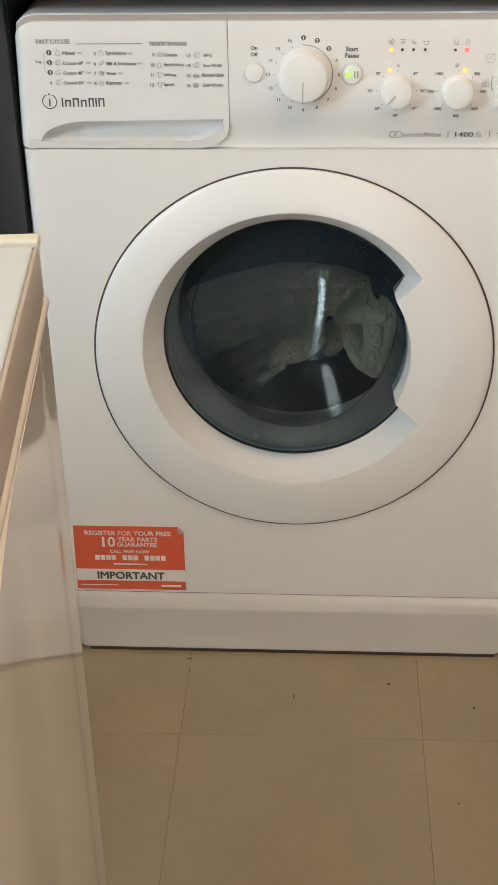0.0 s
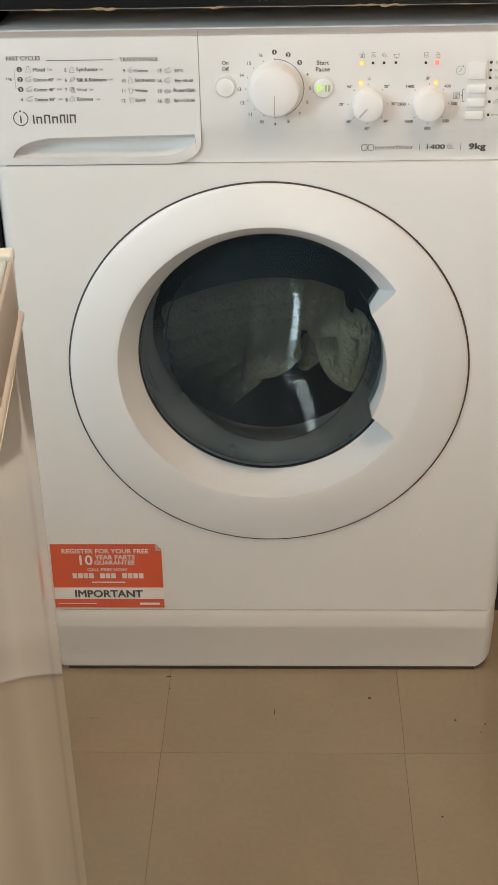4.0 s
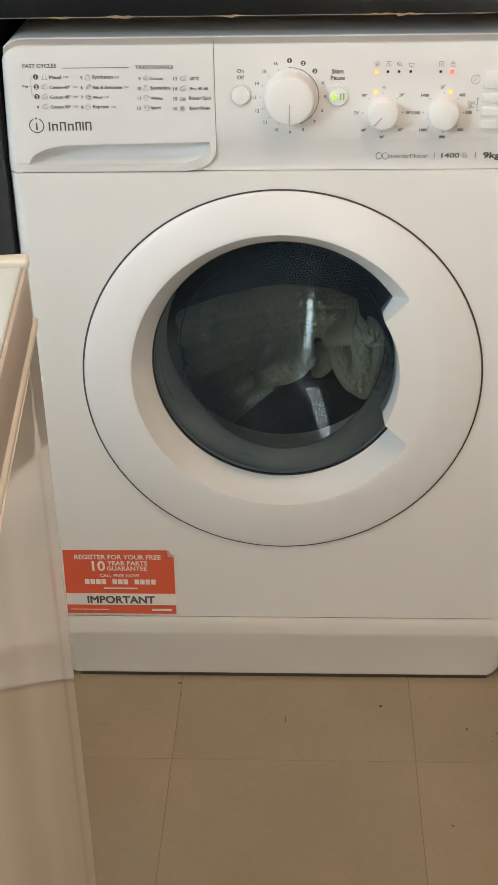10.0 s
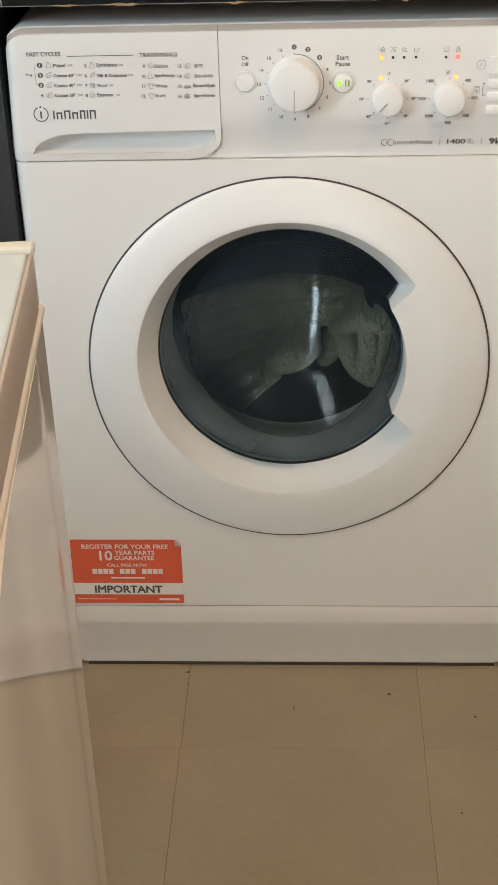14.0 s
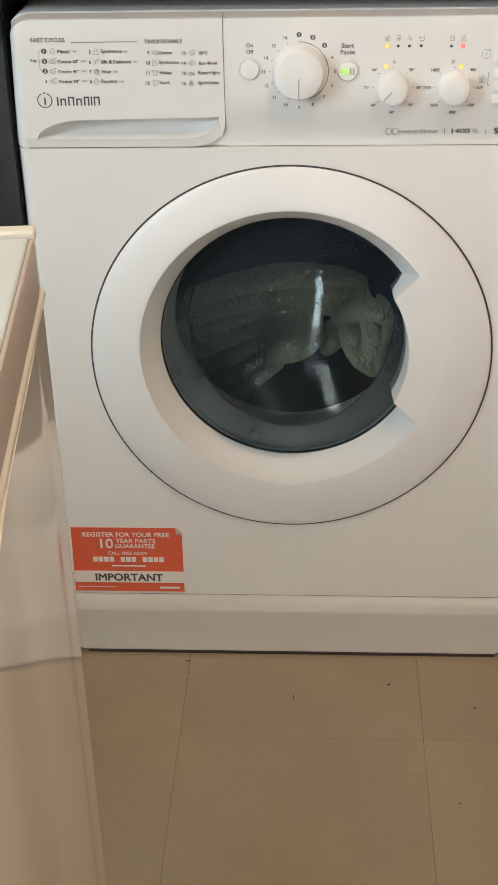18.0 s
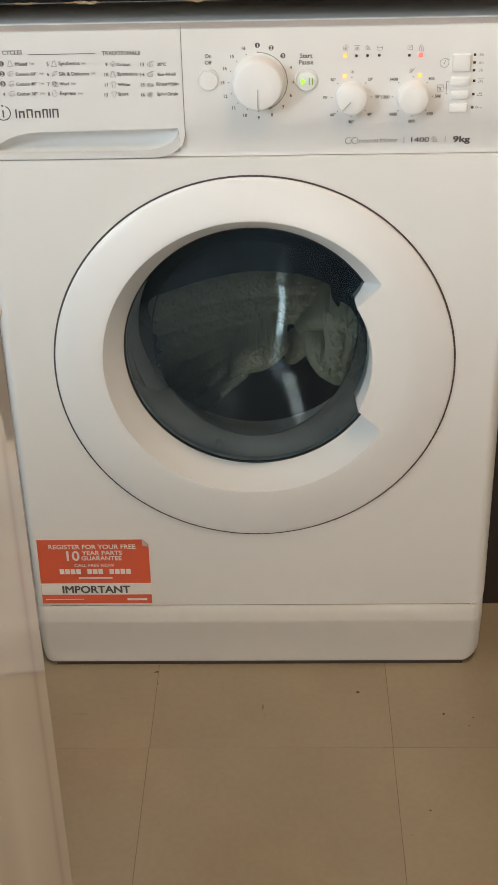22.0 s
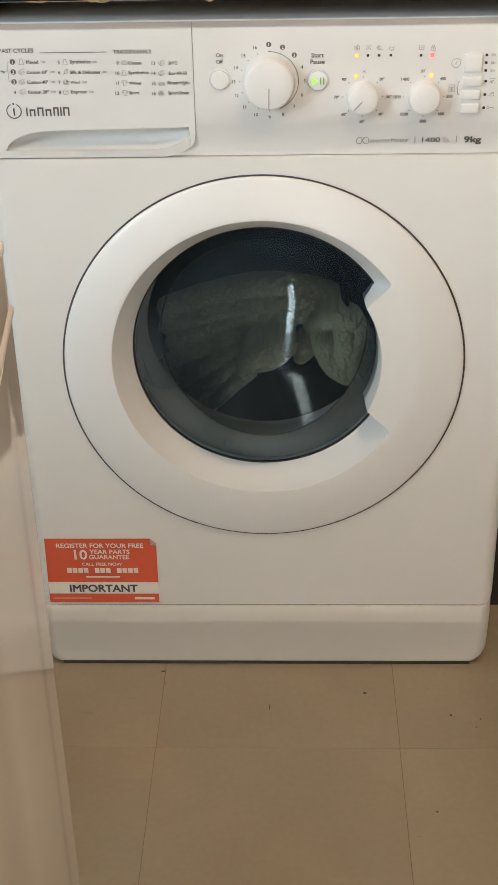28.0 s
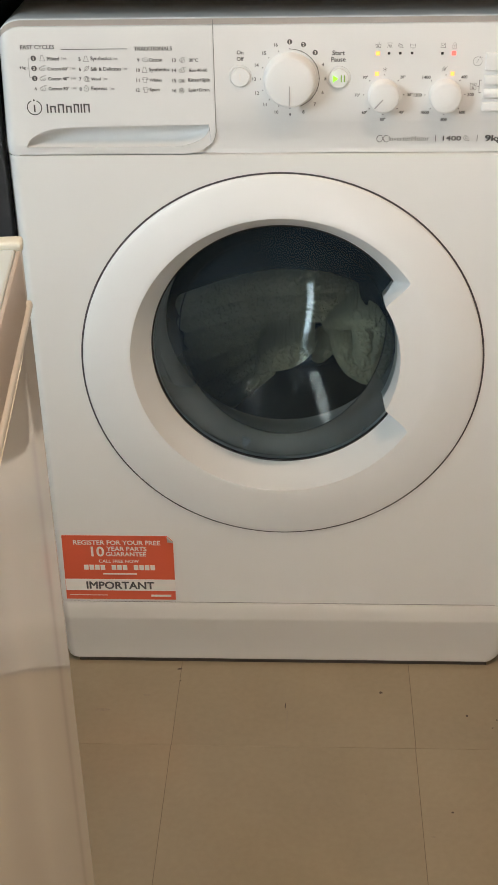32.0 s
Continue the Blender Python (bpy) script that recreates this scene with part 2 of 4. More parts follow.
def ring_outline(cx, cz, r0, r1, a0, a1, n, y, bm=None):
    """A flat arc band (degrees clockwise from the top) facing the room."""
    rows = []
    for i in range(n + 1):
        a = radians(a0 + (a1 - a0) * i / n)
        rows.append([(cx + r * math.sin(a), y, cz + r * math.cos(a)) for r in (r0, r1)])
    return skin(rows, False, bm)


INKY = -0.0003  # prints stand this far in front of the console


def lettering(words, parent, x, z, width, mat, y=INKY, height=0.0, heavy=0.00010, lean=0.0):
    """Printed words, centred at x, z and of that width, as a flat mesh; heavy: how far the strokes swell; lean: how far the print falls back per metre down."""
    cu = bpy.data.curves.new("lettering", "FONT")
    cu.body, cu.align_x, cu.align_y, cu.resolution_u = words, "CENTER", "CENTER", 3
    ob = bpy.data.objects.new("lettering", cu)
    scene.collection.objects.link(ob)

    def outline():
        bpy.context.view_layer.update()
        me = bpy.data.meshes.new_from_object(ob.evaluated_get(bpy.context.evaluated_depsgraph_get()))
        xs = [v.co.x for v in me.vertices]
        zs = [v.co.y for v in me.vertices]
        return me, min(xs), max(xs), min(zs), max(zs)

    me, x0, x1, z0, z1 = outline()
    cu.bevel_depth, cu.bevel_resolution = min(0.03, heavy / (width / (x1 - x0) if width else height / (z1 - z0))), 0
    me, x0, x1, z0, z1 = outline()
    bpy.data.objects.remove(ob)
    s = width / (x1 - x0) if width else height / (z1 - z0)
    sz = height / (z1 - z0) if height else s
    mx, mz = (x0 + x1) / 2, (z0 + z1) / 2
    for v in me.vertices:
        dz = (v.co.y - mz) * sz
        v.co = (x + (v.co.x - mx) * s, y - lean * dz - 0.5 * v.co.z * s, z + dz)
    me.materials.clear()
    me.materials.append(mat)
    out = new("lettering", me)
    out.parent = parent
    return out


def bar(name, parent, x0, x1, z0, z1, mat, y=INKY, label=""):
    return part(name, box(x0, x1, y, y + 0.0006, z0, z1), mat, parent, label, smooth=0)


# ---- washing machine ----
HW = 0.2975          # half width
CX, CZ = 0.002, 0.4525  # the door's axis
CI = 0.462             # height of the glass opening's axis
machine = thing("washing_machine", pose(0, 0, 0), "white front-loading washing machine with green laundry, standing under a black worktop", "washing machine")


def side_profile(inset=0.0, depth=0.575):
    """Half of the cabinet's plan: flat front, rounded corner, straight side."""
    pts = []
    for i in range(25):
        a = radians(90 * i / 24)
        pts.append((HW - inset - 0.016 + 0.016 * math.sin(a), 0.024 - 0.024 * math.cos(a)))
    pts.append((HW - inset, depth))
    return pts


def cabinet():
    """Steel front with the round opening, and the wrapped sides."""
    bm = bmesh.new()
    z0, z1, xe = 0.1042, 0.7076, HW - 0.016
    n = 128
    rows = [[], [], []]
    for i in range(n):
        a = 2 * math.pi * (i + 0.5) / n
        c, s = math.cos(a), math.sin(a)
        t = min((xe - CX * (1 if c > 0 else -1)) / abs(c) if c else 9, ((z1 - CZ) if s > 0 else (CZ - z0)) / abs(s) if s else 9)
        rows[0].append((CX + t * c, 0.0, CZ + t * s))
        rows[1].append((CX + 0.205 * c, 0.0, CZ + 0.205 * s))
        rows[2].append((CX + 0.200 * c, 0.025, CZ + 0.200 * s))
    # square the four corners of the outer loop
    for cx, cz in ((-xe, z0), (xe, z0), (xe, z1), (-xe, z1)):
        k = min(range(n), key=lambda i: (rows[0][i][0] - cx) ** 2 + (rows[0][i][2] - cz) ** 2)
        rows[0][k] = (cx, 0.0, cz)
    skin(rows, True, bm)
    for sgn in (-1, 1):
        # the lower edge climbs round the corners, where the kick plate wraps up
        low = [(sgn * x, y, z0 + 0.0190 * min(1.0, max(0.0, (y - 0.0015) / 0.0225))) for x, y in side_profile()]
        skin([low, [(sgn * x, y, z1) for x, y in side_profile()]], False, bm)
    for sgn in (-1, 1):
        skin([[(sgn * x, y + 0.003, z) for x, y in side_profile(0.0010)] for z in (z1 - 0.001, 0.7200)], False, bm)
    box(-HW, HW, 0.574, 0.577, z0, z1, bm=bm)
    box(-xe, xe, 0.0005, 0.016, 0.7062, 0.7077, bm=bm)
    return bm


part("cabinet", cabinet(), WHITE, machine, "white enamelled steel cabinet")

# dark joints above and below the steel front
part("joint", box(-HW + 0.028, HW - 0.028, 0.003, 0.03, 0.1024, 0.1046), DARKGAP, machine)


def plinth():
    """Kick plate: a bevelled upper lip, a face that falls back, rounded lower corners."""
    bm = bmesh.new()
    levels = [(0.1030, 0.0010), (0.1024, -0.0010), (0.1004, -0.0026), (0.0920, -0.0045), (0.0840, -0.0060), (0.0815, -0.0063), (0.0790, -0.0062), (0.0760, -0.0058), (0.0520, -0.0020), (0.0265, 0.0022)]
    levels += [(0.0265 - 0.0185 * k / 6, 0.0022 + 0.0002 * k / 6) for k in range(1, 7)] + [(0.0072, 0.0028), (0.0066, 0.0042), (0.0068, 0.0300)]
    rows = []
    for z, y in levels:
        drop = max(0.0, 0.0265 - z) / 0.0226
        cut = 0.020 * (1 - math.sqrt(max(0.0, 1 - min(1, drop) ** 2)))
        half = [(px, py + y) for px, py in side_profile(0.0015)]
        rise = [max(0.0, min(1.0, (z - 0.0990) / 0.0037)) * 0.0195 * min(1.0, max(0.0, (py - 0.0015) / 0.0225)) for px, py in half]
        rows.append([(-px + 0.3 * cut, py, z + q) for (px, py), q in zip(reversed(half), reversed(rise))] + [(px - cut, py, z + q) for (px, py), q in zip(half, rise)])
    return skin(rows, False, bm)


part("plinth", plinth(), KICK, machine, "white plastic kick plate", smooth=30)
for fx in (-0.24, 0.24):
    for fy in (0.07, 0.50):
        b = bmesh.new()
        bmesh.ops.create_cone(b, cap_ends=True, segments=20, radius1=0.02, radius2=0.016, depth=0.03, matrix=Matrix.Translation((fx, fy, 0.015)))
        part("foot", b, RUBBER, machine, "dark rubber foot")
# added dark strip that paints the shadow below the kick plate
part("plinth_shade", box(-HW + 0.022, HW - 0.024, 0.0046, 0.05, 0.0004, 0.0300), UNDERSHADE, machine, "dark strip standing in for the shade under the kick plate")
part("base", box(-HW + 0.012, HW - 0.012, 0.05, 0.57, 0.028, 0.104), DARKGAP, machine)


def top_corner(x, z):
    """The console's rounded upper corners, as a drop of the top edge near the ends."""
    d = max(0.0, (abs(x) - (HW - 0.030)) / 0.030)
    return z - 0.024 * (1 - math.sqrt(max(0.0, 1 - min(1.0, d) ** 2)))


def taper(x, z):
    """The console's ends lean in slightly towards the top."""
    u = min(1.0, max(0.0, (z - 0.712) / 0.12))
    return x - math.copysign(0.0045 * u * max(0.0, (abs(x) - 0.25) / (HW - 0.25)), x)


def console_face(x):
    """Points of the front from the top edge to the bottom, at one x."""
    d = max(0.0, (abs(x) - (HW - 0.014)) / 0.014)
    back = 0.020 * (1 - math.sqrt(max(0.0, 1 - min(1.0, d) ** 2)))
    t = top_corner(x, 0.8450)
    pts = [(0.0100, t + 0.0004), (0.0030, t + 0.0004), (0.0012, t + 0.0002), (0.0003, t - 0.0004), (0.0, t - 0.0014)]
    pts += [(0.0, t + (0.7450 - t) * i / 4) for i in range(1, 5)] + [(0.0010, 0.7425), (0.0042, 0.7180), (0.0054, 0.7085)]
    return [(taper(x, z), y + back, z) for y, z in pts]


SEAM = -0.0665
DRAWER_END = 0.0007


def drawer_bottom(x):
    """Lower edge of the drawer front: straight, with a rounded inner end."""
    d = (x - (SEAM - 0.036)) / 0.036
    return 0.7089 if d <= 0 else 0.7089 + 0.024 * (1 - math.sqrt(max(0.0, 1 - min(1, d) ** 2)))


def console_shell():
    xs = [SEAM + DRAWER_END] + [SEAM + DRAWER_END + (HW - 0.03 - SEAM) * i / 30 for i in range(1, 31)] + [HW - 0.030 + 0.030 * math.sin(radians(90 * i / 12)) for i in range(1, 13)]
    bm = skin([console_face(x) for x in xs])
    # the strip under the drawer's rounded corner
    xs = [SEAM - 0.036 + 0.036 * math.sin(radians(90 * i / 16)) for i in range(17)]
    xs = xs[2:] + [SEAM + DRAWER_END]
    strip = []
    for x in xs:
        top = drawer_bottom(min(x, SEAM)) - 0.0008
        strip.append([(x, 0.0012 + 0.131 * (0.7425 - z), z) for z in (top + (0.7088 - top) * i / 4 for i in range(5))])
    skin(strip, False, bm)
    for s in (-1, 1):
        skin([[(s * HW, 0.02, 0.712), (taper(s * HW, 0.829), 0.02, 0.829)], [(s * HW, 0.575, 0.712), (taper(s * HW, 0.829), 0.575, 0.829)]], False, bm)
    return bm


def top_cover(front):
    """The lid of the machine: its front edge, or the flat top behind it."""
    rows = []
    for i in range(121):
        x = -HW + 2 * HW * i / 120
        d = max(0.0, (abs(x) - (HW - 0.014)) / 0.014)
        back = 0.020 * (1 - math.sqrt(max(0.0, 1 - min(1.0, d) ** 2)))
        t = top_corner(x, 0.8450)
        edge = [(0.0026, t), (0.0030, t + 0.0062)] if front else [(0.0030, t + 0.0062), (0.0036, t + 0.0076), (0.0055, t + 0.0082), (0.0300, t + 0.0082), (0.5750 - back, t + 0.0082)]
        rows.append([(taper(x, z), y + back, z) for y, z in edge])
    return skin(rows)


part("top_edge", top_cover(True), TRIM, machine, "beige front edge of the lid")
part("top_cover", top_cover(False), PLASTIC, machine, "flat white lid", smooth=24)
console = part("console", console_shell(), PLASTIC, machine, "white control panel with knobs and lights", smooth=24)


def grip(x):
    """Upper and lower edge of the scooped grip at x, or None."""
    x0, x1 = -0.2715, -0.0735
    if not x0 <= x <= x1:
        return None
    u = (x - x0) / 0.05
    up = 0.7180 + 0.0205 * math.sqrt(max(0.0, 1 - max(0.0, 1 - u) ** 2)) + 0.003 * (x - x0) / (x1 - x0)
    d = (x - (x1 - 0.045)) / 0.045
    low = 0.7172 if d <= 0 else 0.7172 + 0.0205 * (1 - math.sqrt(max(0.0, 1 - min(1, d) ** 2)))
    return max(up, low), low


def drawer_front():
    """Drawer front in columns, open where the grip is, and the scoop behind it."""
    bm = bmesh.new()
    xs = sorted({round(v, 5) for v in [-HW + 0.030 * (1 - math.sin(radians(90 * i / 12))) for i in range(13)] + [-0.2675 + 0.004 * i for i in range(50)] + [-0.2715, -0.0735, SEAM, SEAM - 0.001, SEAM - 0.003]} | {round(-0.2715 + 0.0008 * i, 5) for i in range(12)})
    xs = [x for x in xs if -HW <= x <= SEAM]

    def column(x):
        face = console_face(x)
        g = grip(x)
        back = face[5][1]
        upper, lower = (g if g else (0.7195, 0.7195))
        low = drawer_bottom(x)
        top = face[:5]
        t = face[4][2]
        pts = top + [(taper(x, z), back, z) for z in [t + (max(upper, low) - t) * i / 6 for i in range(1, 7)]]
        under = [(x, back + 0.0002, max(lower, low)), (x, back + 0.0016, low)]
        return pts, under, g, back

    cols = [column(x) for x in xs]
    skin([c[0] for c in cols], False, bm)
    skin([c[1] for c in cols], False, bm)
    scoop = []
    for x, c in zip(xs, cols):
        if c[2]:
            (up, low), b = c[2], c[3]
            h = up - low
            dep = 0.004 + 1.05 * h
            row = [(x, b, up), (x, b + 0.6 * dep, up - 0.01 * h), (x, b + 0.9 * dep, up - 0.06 * h)]
            for i in range(1, 9):
                a = radians(90 * i / 8)
                row.append((x, b + 0.9 * dep * math.cos(a) ** 1.2 + 0.0004, low + (h * 0.94) * (1 - math.sin(a)) ** 1.3))
            scoop.append(row)
    skin(scoop, False, bm)
    # return edges at the seam
    f = [p for p in cols[-1][0]]
    skin([f, [(x, y + 0.012, z) for x, y, z in f]], False, bm)
    return bm


drawer = part("drawer", drawer_front(), PLASTIC, machine, "detergent drawer front with scooped grip and printed cycle list", smooth=24)
part("joint", box(SEAM + 0.0001, SEAM + 0.0006, 0.0020, 0.02, 0.7325, 0.8500), SOFTGAP, machine)
sj = [[(x, 0.0004 + 0.131 * (0.7425 - drawer_bottom(x)), drawer_bottom(x) - 0.0009), (x, 0.0004 + 0.131 * (0.7425 - drawer_bottom(x)), drawer_bottom(x))] for x in [SEAM - 0.038 + 0.038 * math.sin(radians(90 * i / 16)) for i in range(17)]]
part("joint", skin(sj), SOFTGAP, machine)


def door_ring():
    """Door frame: a soft outer edge, a broad dished face, a deep inner slope, and the hand-hold lobe."""
    n = 960
    rows = []
    for i in range(n):
        deg = -180 + 360 * i / n
        a = radians(deg)
        up = min(1, max(0, (34.5 - deg) / 4.5))
        dn = min(1, max(0, (deg + 32.0) / 5.0))
        k = min(up, dn)
        k = k * k * (3 - 2 * k) if 0 < k < 1 else k
        r1 = 0.1755 + (0.1375 - 0.1755) * k
        r2 = 0.1545 + (0.1355 - 0.1545) * k
        prof = [(0.2325, 0.006), (0.2340, 0.001), (0.2340, -0.0018), (0.2325, -0.0042), (0.2290, -0.0058)]
        for j in range(1, 7):
            f = j / 6
            prof.append((0.2290 - 0.0480 * f, -0.0058 - 0.0050 * math.sin(radians(90 * f)) - 0.0040 * f))
        prof += [(0.1785 + (r1 + 0.0006 - 0.1785) * f, -0.0148 + 0.0003 * f) for f in (0.0, 0.5, 1.0)]
        prof += [(r1, -0.0130), (r1 + (r2 - r1) * 0.5, 0.0080), (r2, 0.0285), (r2 - 0.001, 0.033)]
        row = []
        for r, y in prof:
            w = min(1.0, max(0.0, (0.2325 - r) / 0.052))
            row.append((CX + r * math.cos(a), y, CZ + (CI - CZ) * w - 0.5 * min(0.0, y + 0.0048) * w * 0.5 + r * math.sin(a)))
        rows.append(row)
    rows.append(rows[0])
    bm = skin(rows)
    bmesh.ops.remove_doubles(bm, verts=bm.verts, dist=1e-6)
    return bm


door = part("door", door_ring(), GLOSS, machine, "round white porthole door frame with a hand-hold", smooth=24)
part("joint", lathe([(0.2363, -0.0006), (0.2290, 0.0006), (0.2290, 0.02)], CX, CZ, 128), DOORGAP, machine)


def bowl_depth(x, z):
    """How far back the bowl's front lies: a flat back, and a lower face that leans forward below a curved crease."""
    d = math.hypot(x, z - 0.608) - 0.200
    w = 0.0030
    slope = 0.0 if d < -w else d if d > w else (d + w) ** 2 / (4 * w)
    axis = -0.0004 - (min(z, 0.45) - 0.358) * 0.297
    low = min(1.0, max(0.0, (0.50 - z) / 0.06))
    return 0.0627 - low * 0.25 * slope + (x - axis * low) ** 2 / 0.80


def bowl_flange():
    """The hazy rim of the glass bowl, pressed against the seal; the haze is painted light."""
    n = 160
    rows = []
    for r, f in ((0.1535, 0.0), (0.147, 0.10), (0.138, 0.22), (0.131, 0.65), (0.1265, 1.0)):
        row = []
        for i in range(n):
            c, q = math.cos(2 * math.pi * i / n), math.sin(2 * math.pi * i / n)
            row.append((CX + r * c, 0.035 * (1 - f) + bowl_depth(0.1265 * c, CI + 0.1265 * q) * f, CI + r * q))
        rows.append(row)
    return skin(rows, True)


def bowl_front():
    """The front of the bowl, seen through the cover."""
    n = 160
    rows = []
    for k in range(63):
        r = 0.1264 - 0.00203 * k
        rows.append([(CX + r * math.cos(2 * math.pi * i / n), bowl_depth(r * math.cos(2 * math.pi * i / n), CI + r * math.sin(2 * math.pi * i / n)), CI + r * math.sin(2 * math.pi * i / n)) for i in range(n)])
    return skin(rows, True)


def bowl_edge():
    """The thin moulded bead where the bowl's front meets its rim."""
    rows = []
    for i in range(161):
        a = 2 * math.pi * i / 160
        x, z = 0.1266 * math.cos(a), 0.1266 * math.sin(a)
        y = bowl_depth(x, CI + z) - 0.0006
        rows.append([(CX + x * (1 + 0.0075 * math.cos(b)), y - 0.0009 * math.sin(b), CI + z * (1 + 0.0075 * math.cos(b))) for b in [2 * math.pi * j / 8 for j in range(8)]])
    return skin(rows, True)


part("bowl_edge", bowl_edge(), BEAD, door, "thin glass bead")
part("cover_gasket", lathe([(0.1539, 0.0285), (0.1541, 0.0258), (0.1562, 0.0258), (0.1570, 0.0300)], CX, CI, 128), DARKGAP, door, "black gasket round the glass")
part("bowl_flange", bowl_flange(), FLANGE, door, "glass rim of the bowl, its lower part painted pale as if lit", smooth=60)
part("glass_bowl", bowl_front(), BOWLFRONT, door, "clear glass bowl", smooth=60)


def glass_cover():
    """The outer pane: a slightly uneven dome that swells towards the room, with a rounded rim."""
    n = 144

    def dome(x, z):
        u = z - 0.4287
        rise = u * u / 0.88 if u < 0.137 else 0.02133 + 0.3114 * (u - 0.137) + 0.10 * (u - 0.137) ** 2
        return -0.012 + (x - 0.0028 - 0.133 * (z - 0.492)) ** 2 / 0.606 + rise

    rows = [[(CX + r * math.cos(2 * math.pi * i / n), y, CI + r * math.sin(2 * math.pi * i / n)) for i in range(n)] for r, y in ((0.1560, 0.0330), (0.1556, 0.0300), (0.1548, 0.0280))]
    for k in range(1, 61):
        r = 0.1535 * (1 - k / 60) + 0.0004
        w = min(1.0, max(0.0, (r - 0.085) / 0.069))
        w = w * w * (3 - 2 * w)
        row = []
        for i in range(n):
            c, q = math.cos(2 * math.pi * i / n), math.sin(2 * math.pi * i / n)
            row.append((CX + r * c, dome(CX + r * c, CI + r * q) + w * (0.0272 - dome(CX + 0.1539 * c, CI + 0.1539 * q)), CI + r * q))
        rows.append(row)
    return skin(rows, True, None, True)


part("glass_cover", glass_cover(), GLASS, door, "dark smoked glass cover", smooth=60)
gasket = [(0.200, 0.026), (0.190, 0.046), (0.168, 0.050), (0.158, 0.054), (0.152, 0.062), (0.154, 0.076), (0.148, 0.084), (0.146, 0.104), (0.150, 0.128), (0.160, 0.145)]
part("door_seal", lathe(gasket, CX, CI - 0.004, 96), RUBBER, machine, "grey rubber door seal")
drum = part("drum", lathe([(0.158, 0.145), (0.235, 0.150), (0.240, 0.160), (0.240, 0.46), (0.20, 0.475), (0.0015, 0.48)], CX, CZ, 96, True), SHADEDSTEEL, machine, "steel drum, coloured near-black for the shade inside")


def knob(x, z, r, h, pointer=None, base=1.18):
    body = part("knob", lathe([(r * base, 0.0), (r * base, -0.0012), (r * 1.04, -0.0026), (r * 1.03, -h * 0.5), (r * 0.985, -h * 0.88), (r * 0.95, -h * 0.97), (r * 0.90, -h), (r * 0.4, -h - 0.0004), (0.0005, -h - 0.0004)], x, z, 72, True), GLOSS, machine, "round white plastic knob")
    if pointer is not None:
        a = radians(pointer)
        dx, dz = math.sin(a), math.cos(a)
        bm = bmesh.new()
        w = 0.0006
        pts = [(x + dx * u - dz * v, z + dz * u + dx * v) for u, v in ((r * 0.12, -w), (r * 0.90, -w), (r * 0.90, w), (r * 0.12, w))]
        slab(pts, -h - 0.0011, -h + 0.0004, bm)
        part("pointer", bm, PALEINK, body, "thin grey pointer line")
    return body


DX, DZ = 0.0130, 0.7895
knob(DX, DZ, 0.0262, 0.018, 181, 1.06)
KX, KZ, LX, LZ = 0.1112, 0.7720, 0.1752, 0.7715
knob(KX, KZ, 0.0160, 0.014, 222, 1.05)
knob(LX, LZ, 0.0162, 0.014, None, 1.05)


def dot(x, z, r, mat=INK, parent=None, y=INKY):
    bm = bmesh.new()
    bm.faces.new([bm.verts.new((x + r * math.cos(a), y, z + r * math.sin(a))) for a in [2 * math.pi * i / 14 for i in range(14)]])
    return part("print_dot", bm, mat, parent or console, smooth=0)


for k in range(16):
    a = radians(22.5 * k)
    s, c = math.sin(a), math.cos(a)
    dot(DX + 0.0308 * s, DZ + 0.0310 * c, 0.0006)
    px, pz = DX + 0.0372 * s, DZ + 0.0380 * c
    if k < 3:
        dot(px, pz, 0.0027)
        lettering(str(k + 1), console, px, pz, 0, PAPER, INKY - 0.0004, 0.0034)
    else:
        lettering(str(k + 1), console, px, pz, 0, INK, height=0.0036)
part("print_arc", ring_outline(DX, DZ, 0.0304, 0.0310, 0, 157.5, 40, INKY), INK, console)
for k, s in enumerate(("", "20\u00b0", "30\u00b0", "40\u00b0", "50\u00b0", "60\u00b0", "70\u00b0", "90\u00b0")):
    a = radians(45 * k)
    dot(KX + 0.0208 * math.sin(a), KZ + 0.0208 * math.cos(a), 0.0006)
    if s:
        lettering(s, console, KX + 0.0275 * math.sin(a), KZ + 0.0262 * math.cos(a), 0.0056, INK)
for k, s in enumerate(("", "400", "500", "600", "800", "1000", "1200", "1400")):
    a = radians(45 * k)
    dot(LX + 0.0208 * math.sin(a), LZ + 0.0208 * math.cos(a), 0.0006)
    if s:
        lettering(s, console, LX + (0.0283 if len(s) == 4 else 0.0268) * math.sin(a), LZ + 0.0262 * math.cos(a), 0.0018 * len(s) + 0.0012, INK)


def push_button(x, z, r):
    part("button_ring", lathe([(r * 1.28, 0.0), (r * 1.24, -0.0008), (r * 1.12, -0.0006), (r * 1.05, 0.0012)], x, z, 48), PLASTIC, machine)
    return part("button", lathe([(r * 1.04, 0.001), (r * 1.03, -0.0018), (r * 0.96, -0.0030), (r * 0.5, -0.0034), (0.0004, -0.0035)], x, z, 48, True), GLOSS, machine, "round white push button")


power = push_button(-0.0390, 0.7920, 0.0096)
part("button_mark", box(-0.0394, -0.0386, -0.0042, -0.0033, 0.7880, 0.7958), PAPER, power, smooth=0)
start = push_button(0.0640, 0.7900, 0.0098)
part("play_light", slab([(0.0582, 0.7934), (0.0582, 0.7866), (0.0634, 0.7900)], -0.0042, -0.0036), GREEN, start, "glowing green arrow", smooth=0)
part("pause_light", box(0.0660, 0.0674, -0.0042, -0.0036, 0.7866, 0.7936), GREENDIM, start, "dim green bar", smooth=0)
